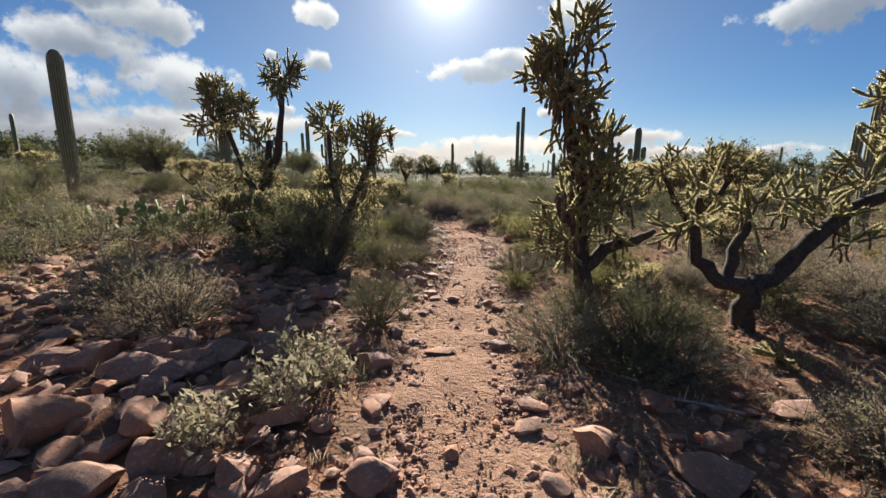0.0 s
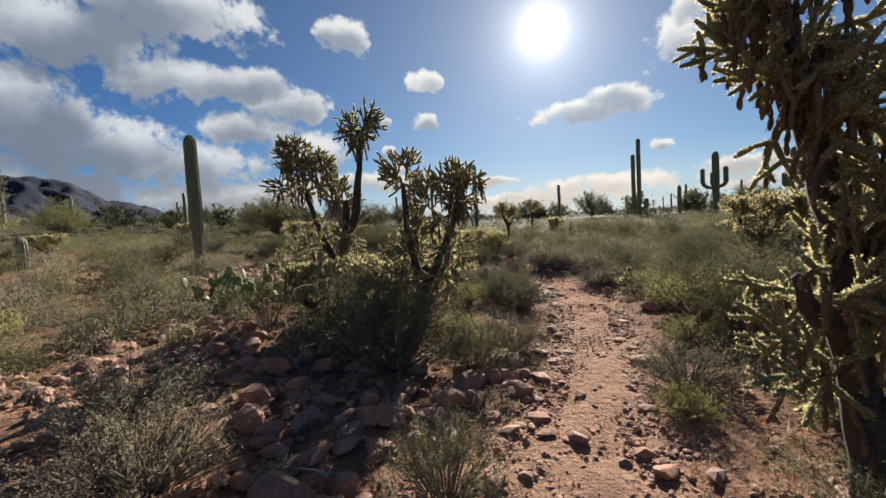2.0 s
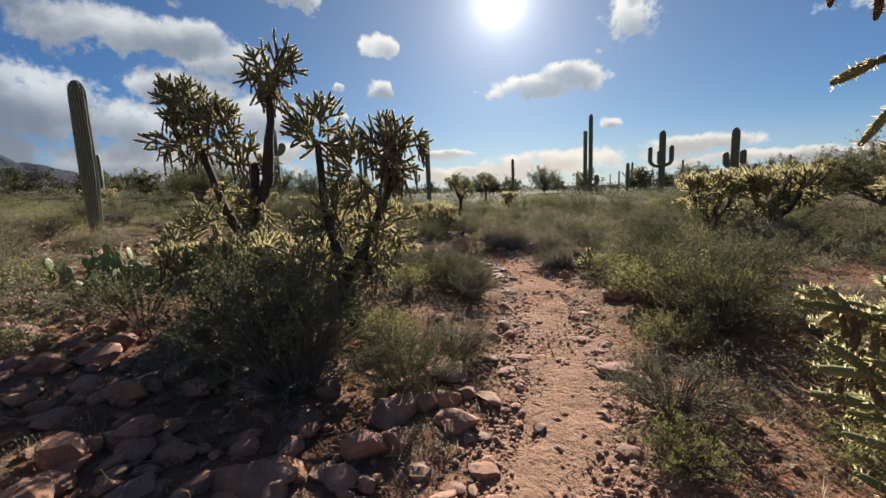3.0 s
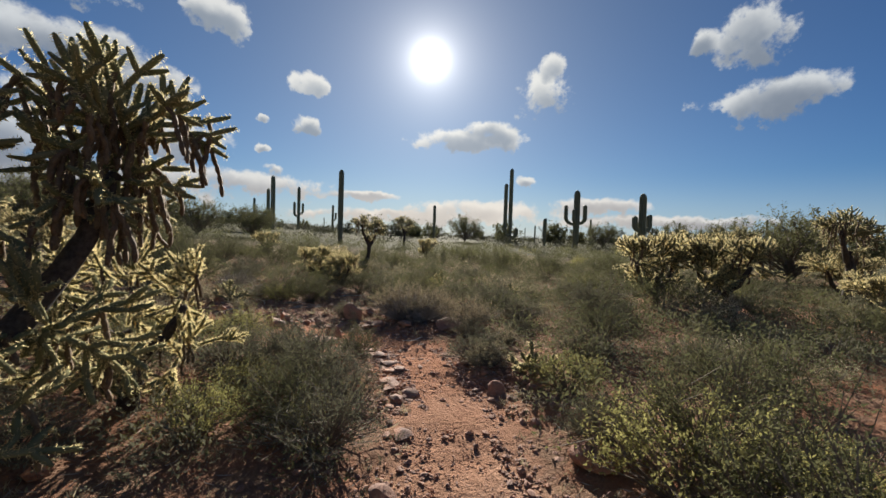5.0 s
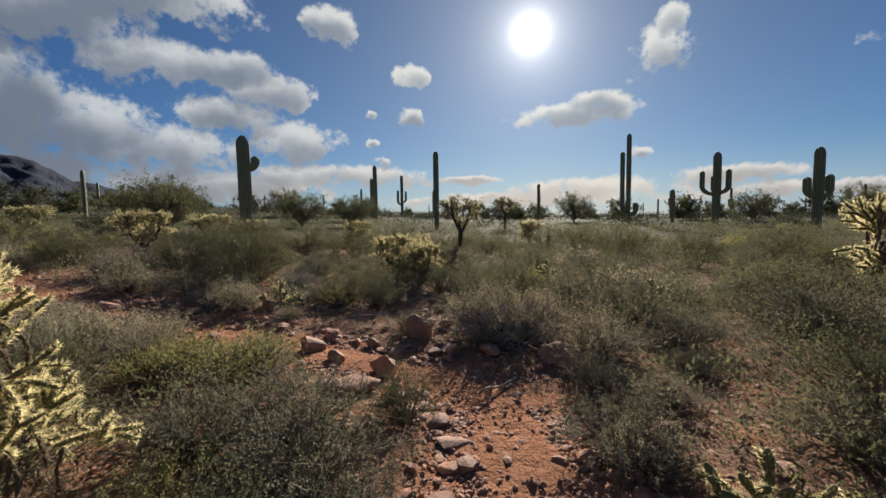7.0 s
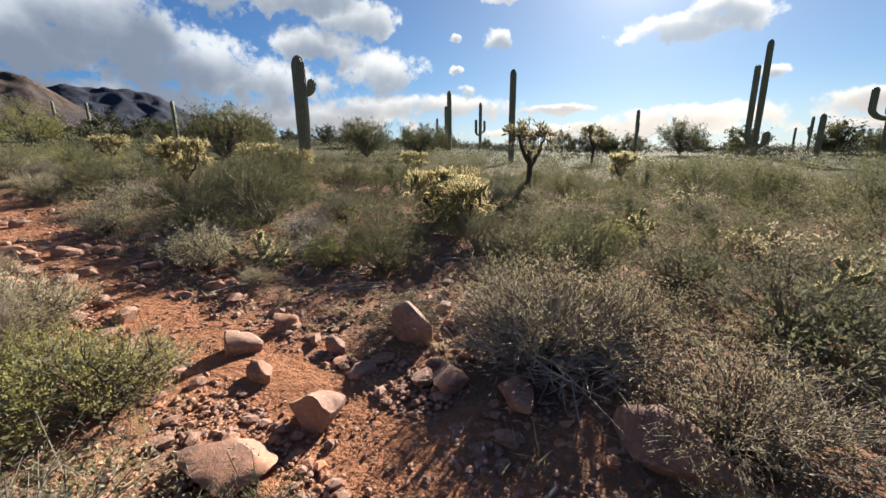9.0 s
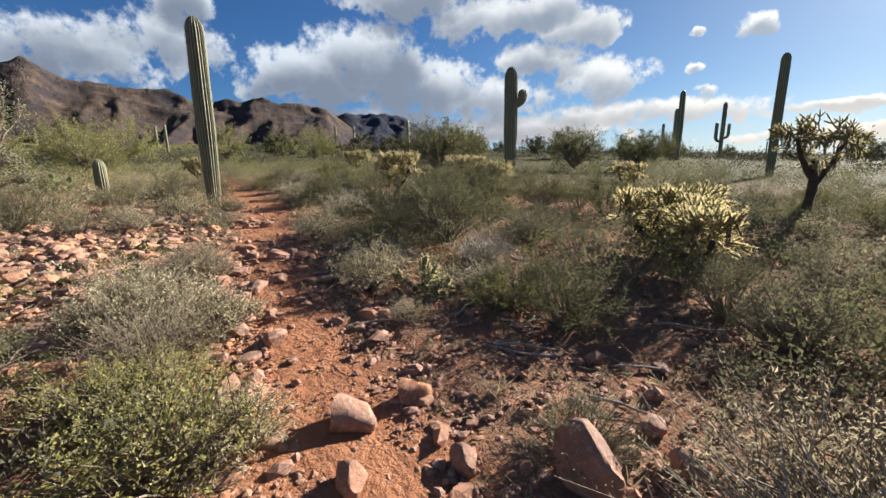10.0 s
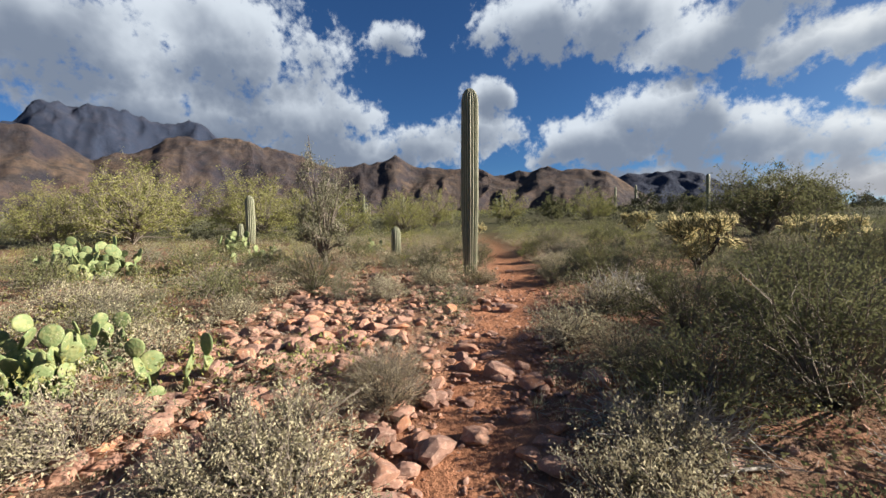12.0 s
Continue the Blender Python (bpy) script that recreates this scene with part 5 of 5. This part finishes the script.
boulder(SLOPE, 1, 1.4, 2.7, 0.34, 0.26, 0.24, 1.2)
boulder(EDGE, 1, -0.73, 5.45, 0.35, 0.28, 0.3, 0.7)
boulder(EDGE, 0, -0.35, 5.75, 0.42, 0.3, 0.24, 0.3)
boulder(EDGE, 2, -0.47, 5.98, 0.26, 0.22, 0.24, 1.3)
boulder(SLOPE, 0, -0.5, 6.48, 0.5, 0.35, 0.26, 1.6)
boulder(SLOPE, 1, -0.83, 5.82, 0.38, 0.3, 0.26, 2.6)
boulder(EDGE, 3, -0.1, 5.05, 0.2, 0.16, 0.12, 0.7)
boulder(EDGE, 0, 0.1, 5.0, 0.22, 0.18, 0.14, 2.7)
boulder(EDGE, 3, 0.94, 6.62, 0.4, 0.28, 0.2, 0.2)
boulder("flat slab on the trail", 3, 0.13, 6.88, 0.3, 0.16, 0.08, 0.1)
boulder(EDGE, 3, 0.0, 6.58, 0.22, 0.18, 0.12, 0.9)
boulder(EDGE, 1, -0.31, 6.15, 0.2, 0.17, 0.14, 0.9)
boulder(SLOPE, 0, -1.34, 5.04, 0.42, 0.34, 0.32, 0.6)
boulder(EDGE, 1, -1.01, 9.57, 0.36, 0.28, 0.2, 0.6)
boulder(EDGE, 0, 0.18, 10.0, 0.25, 0.2, 0.15, 0.6)
boulder("dark half-buried boulder under scrub", 0, 1.55, 8.75, 0.5, 0.4, 0.34, 0.6)

rng = np.random.default_rng(8)
spots = []
while len(spots) < 38:
    x, y = rng.uniform(-3.6, -0.7), rng.uniform(1.1, 5.2)
    s = rng.uniform(0.2, 0.4) * (1.0 if x < -1.1 else 0.75)
    if all(math.hypot(x - a, y - b) > (s + c) * 0.45 for a, b, c in spots):
        spots.append((x, y, s))
        rock(x, y, s * rng.uniform(0.9, 1.25), s * rng.uniform(0.75, 1.0), s * rng.uniform(0.65, 0.95), rng.uniform(0, 6.28), BIG_ROCKS[len(spots) % 4], "weathered red-brown boulder in a field of stones", "boulders on the slope")
rng = np.random.default_rng(18)
for _ in range(70):
    i = rng.integers(1, 18)
    (ax, ay), (bx, by) = TRAIL[i], TRAIL[i + 1]
    q, side = rng.uniform(), rng.choice([-1, 1]) * rng.uniform(0.36, 0.62)
    ln = math.hypot(bx - ax, by - ay)
    x, y = ax + (bx - ax) * q - (by - ay) / ln * side, ay + (by - ay) * q + (bx - ax) / ln * side
    s = rng.uniform(0.10, 0.24)
    rock(x, y, s * 1.2, s, s * rng.uniform(0.5, 0.8), rng.uniform(0, 6.28), MID_ROCKS[_ % 8], "weathered stone lining the trail edge")
rng = np.random.default_rng(9)
n = 0
for _ in range(3000):
    if n >= 140:
        break
    if rng.uniform() < 0.55:
        i = rng.integers(1, 19)
        (ax, ay), (bx, by) = TRAIL[i], TRAIL[i + 1]
        q = rng.uniform()
        x, y = ax + (bx - ax) * q + rng.normal(0, 1.0), ay + (by - ay) * q + rng.normal(0, 1.0)
    elif rng.uniform() < 0.55:
        x, y = rng.uniform(-6.5, -0.6), rng.uniform(1.2, 7)
    else:
        x, y = rng.uniform(-12, -4), rng.uniform(8.5, 14)
    d = trail_distance(np.array([x]), np.array([y]))[0]
    if d < 0.42 and rng.uniform() < 0.93:
        continue
    s = min(0.42, 0.10 * rng.lognormal(0.35, 0.45)) * (1.4 if x < -0.6 and y < 7 else 1.0)
    if d < 0.42:
        s = min(s, 0.12)
    rock(x, y, s * rng.uniform(0.9, 1.4), s * rng.uniform(0.8, 1.1), s * rng.uniform(0.75, 1.1), rng.uniform(0, 6.28), MID_ROCKS[n % 8], "brown-pink angular stone on red soil")
    n += 1


def gravel(name, label, n, lo, hi, seed, where, level=1):
    """Small stones in one mesh."""
    rng = np.random.default_rng(seed)
    bm = bmesh.new()
    bmesh.ops.create_icosphere(bm, subdivisions=level, radius=0.5)
    unit = np.array([v.co[:] for v in bm.verts])
    tris = np.array([[v.index for v in f.verts] for f in bm.faces])
    bm.free()
    x, y = where(rng, n)
    z = land(x, y)
    s = np.clip(lo * rng.lognormal(0.3, 0.55, n), 0, hi)
    shape = unit[None] * (1 + rng.normal(0, 0.16 / level, (n, len(unit), 1)))
    for _ in range(5 * (level - 1)):
        cut = rng.normal(0, 1, (n, 1, 3))
        cut /= np.linalg.norm(cut, axis=2, keepdims=True)
        over = np.maximum((shape * cut).sum(2, keepdims=True) - rng.uniform(0.22, 0.4, (n, 1, 1)), 0)
        shape = shape - cut * over
    shape = shape * np.stack([rng.uniform(0.9, 1.5, n), rng.uniform(0.7, 1.1, n), rng.uniform(0.45, 0.8, n)], 1)[:, None]
    a = rng.uniform(0, 6.28, n)
    c, si = np.cos(a)[:, None], np.sin(a)[:, None]
    vx, vy = shape[:, :, 0] * c - shape[:, :, 1] * si, shape[:, :, 0] * si + shape[:, :, 1] * c
    v = np.stack([vx, vy, shape[:, :, 2]], -1) * s[:, None, None] + np.stack([x, y, z + s * 0.12], 1)[:, None]
    faces = (tris[None] + (np.arange(n) * len(unit))[:, None, None]).reshape(-1, 3)
    me = bpy.data.meshes.new(name)
    me.from_pydata(v.reshape(-1, 3).tolist(), [], faces.tolist())
    me.materials.append(M_ROCK)
    tagged(new(name, me), label, "gravel", kind="stuff")


def beside_trail(rng, n):
    i = np.where(rng.uniform(size=n) < 0.35, rng.integers(9, 15, n), rng.integers(1, 19, n))
    T = np.array(TRAIL)
    q = rng.uniform(0, 1, (n, 1))
    p = T[i] + (T[i + 1] - T[i]) * q
    side = np.where(rng.uniform(size=n) < 0.5, -1, 1) * (0.25 + np.abs(rng.normal(0, 0.75, n)))
    d = T[i + 1] - T[i]
    nrm = np.stack([-d[:, 1], d[:, 0]], 1) / np.linalg.norm(d, axis=1, keepdims=True)
    p = p + nrm * side[:, None]
    return p[:, 0], p[:, 1]


def on_trail(rng, n):
    i = rng.integers(1, 18, n)
    T = np.array(TRAIL)
    p = T[i] + (T[i + 1] - T[i]) * rng.uniform(0, 1, (n, 1)) + rng.normal(0, 0.24, (n, 2))
    return p[:, 0], p[:, 1]


def trail_rim(rng, n):
    i = rng.integers(1, 17, n)
    T = np.array(TRAIL)
    d = T[i + 1] - T[i]
    nrm = np.stack([-d[:, 1], d[:, 0]], 1) / np.linalg.norm(d, axis=1, keepdims=True)
    side = np.where(rng.uniform(size=n) < 0.5, -1, 1) * (0.24 + np.abs(rng.normal(0, 0.24, n)))
    p = T[i] + d * rng.uniform(0, 1, (n, 1)) + nrm * side[:, None]
    return p[:, 0], p[:, 1]


def all_over(rng, n):
    return rng.uniform(-16, 6, n), rng.uniform(0.3, 20, n)


def right_bank(rng, n):
    return rng.uniform(0.5, 4.2, n), rng.uniform(1.0, 5.2, n)


def upper_bank(rng, n):
    return rng.uniform(-7, 0.5, n), rng.uniform(12.9, 16, n)


def left_slope(rng, n):
    return rng.uniform(-6.5, -0.75, n), rng.uniform(1.0, 7.5, n)


def upper_slope(rng, n):
    return rng.uniform(-12, -3.2, n), 11.1 + rng.normal(0, 1.1, n)


gravel("gravel", "loose pinkish gravel along the trail edges", 10000, 0.018, 0.14, 61, beside_trail)
gravel("gravel", "rubble and small stones lying on the trail", 3400, 0.011, 0.07, 65, on_trail)
gravel("gravel", "scattered stones over red soil", 5500, 0.022, 0.16, 62, all_over)
gravel("gravel", "dense small rubble at the trail's rim", 9000, 0.013, 0.08, 67, trail_rim)
gravel("gravel", "fine grit trodden into the trail", 6000, 0.006, 0.03, 68, on_trail)
gravel("gravel", "dark rubble on the shaded bank", 1300, 0.026, 0.16, 69, upper_bank)
gravel("gravel", "shaded rubble beside the trail", 1500, 0.024, 0.15, 66, right_bank)
gravel("gravel", "brown broken stones on the slope", 1250, 0.085, 0.32, 63, left_slope, 2)
gravel("gravel", "pinkish broken stones on the upper slope", 2000, 0.07, 0.28, 64, upper_slope, 2)


# ---- litter: dead sticks and fallen cholla joints ----
def stick(x, y, length, turn, seed):
    rng = np.random.default_rng(seed)
    g = Geo()
    p, pts = Vector((0, 0, 0.02)), []
    d = Vector((math.cos(turn), math.sin(turn), 0.1))
    for i in range(6):
        pts.append(p.copy())
        p = p + d * length / 5
        d = (d + Vector(rng.normal(0, 0.22, 3))).normalized()
        d.z = d.z * 0.4
    g.tube(pts, [0.012, 0.011, 0.010, 0.008, 0.006, 0.003], 6)
    for i in (2, 3, 4):
        e = pts[i] + Vector(rng.normal(0, 0.5, 3)) * length * 0.3
        e.z = abs(e.z)
        g.tube([pts[i], e], [0.006, 0.002], 5)
    ob = new("dead_stick", g.mesh("dead_stick", M_DEAD, True))
    ob.location = (x, y, height(x, y))
    return tagged(ob, "bleached grey dead branch lying on the ground", "stick", "dead sticks on the ground")


rng = np.random.default_rng(31)
for i, (x, y) in enumerate(((-7.9, 15.4), (-7.6, 15.6), (-4.2, 14.5), (-3.5, 14.9), (-3.2, 13.7), (-1.0, 4.3), (-1.5, 4.9), (-2.2, 3.1), (-0.3, 13.6), (-4.4, 15.9), (-3.9, 15.5), (-5.6, 14.9), (-1.9, 4.2), (-2.6, 13.6), (-0.2, 12.0), (-6.6, 15.2), (-2.9, 14.0), (-3.4, 13.3), (-2.2, 13.9), (-2.5, 14.4), (-3.9, 13.6), (-1.8, 13.6), (-2.0, 14.9), (-4.8, 14.4), (-5.2, 14.2), (-1.6, 14.3), (1.4, 3.0), (1.9, 2.6), (-6.0, 14.6), (-3.0, 15.4))):
    stick(x + (0.5 if y > 8 else 0), y, rng.uniform(0.3, 0.7), rng.uniform(0, 6.28), 600 + i)


def litter(rng, n):
    return rng.uniform(-10, 4, n), rng.uniform(0.5, 18, n)


def twig_litter(name, label, n, seed, mat):
    rng = np.random.default_rng(seed)
    x, y = litter(rng, n)
    keep = trail_distance(x, y) > 0.5
    x, y = x[keep], y[keep]
    base = np.stack([x, y, land(x, y) + 0.012], 1)
    a = rng.uniform(0, 6.28, len(x))
    d = np.stack([np.cos(a), np.sin(a), rng.normal(0.1, 0.25, len(x))], 1) * rng.uniform(0.03, 0.16, (len(x), 1))
    g = Geo()
    g.blades(base, base + d, np.full(len(x), 0.008), rng)
    tagged(new(name, g.mesh(name, mat)), label, "litter", kind="stuff")


twig_litter("twig_litter", "bleached twigs strewn over the soil", 14000, 71, M_DEAD)
twig_litter("dry_grass", "short dry straw strewn over the soil", 9000, 72, M_DRY)


def tufts(name, label, n, seed, mat, where):
    """Short tufts of stems and small leaves over the soil."""
    rng = np.random.default_rng(seed)
    x, y = where(rng, n)
    keep = trail_distance(x, y) > 0.42
    x, y = x[keep], y[keep]
    per = 16
    c = np.repeat(np.stack([x, y, land(x, y)], 1), per, axis=0)
    s = np.repeat(rng.lognormal(0, 0.25, len(x)), per)[:, None]
    base = c + rng.normal(0, 0.022, c.shape) * np.array([1, 1, 0]) * s
    d = rng.normal(0, 0.55, c.shape)
    d[:, 2] = np.abs(d[:, 2]) + 0.6
    g = Geo()
    ln = rng.uniform(0.02, 0.06, (len(c), 1)) * s
    g.blades(base, base + d * ln, ln[:, 0] * 0.1, rng)
    tagged(new(name, g.mesh(name, mat)), label, "grass", kind="stuff")


tufts("dry_grass", "small dry grass tufts between stones", 2600, 81, M_DRY, litter)
tufts("small_herbs", "small grey-green herbs between stones", 1800, 82, M_BURS, litter)
tufts("small_herbs", "small pale leafy herbs between stones", 900, 83, M_SILV, litter)
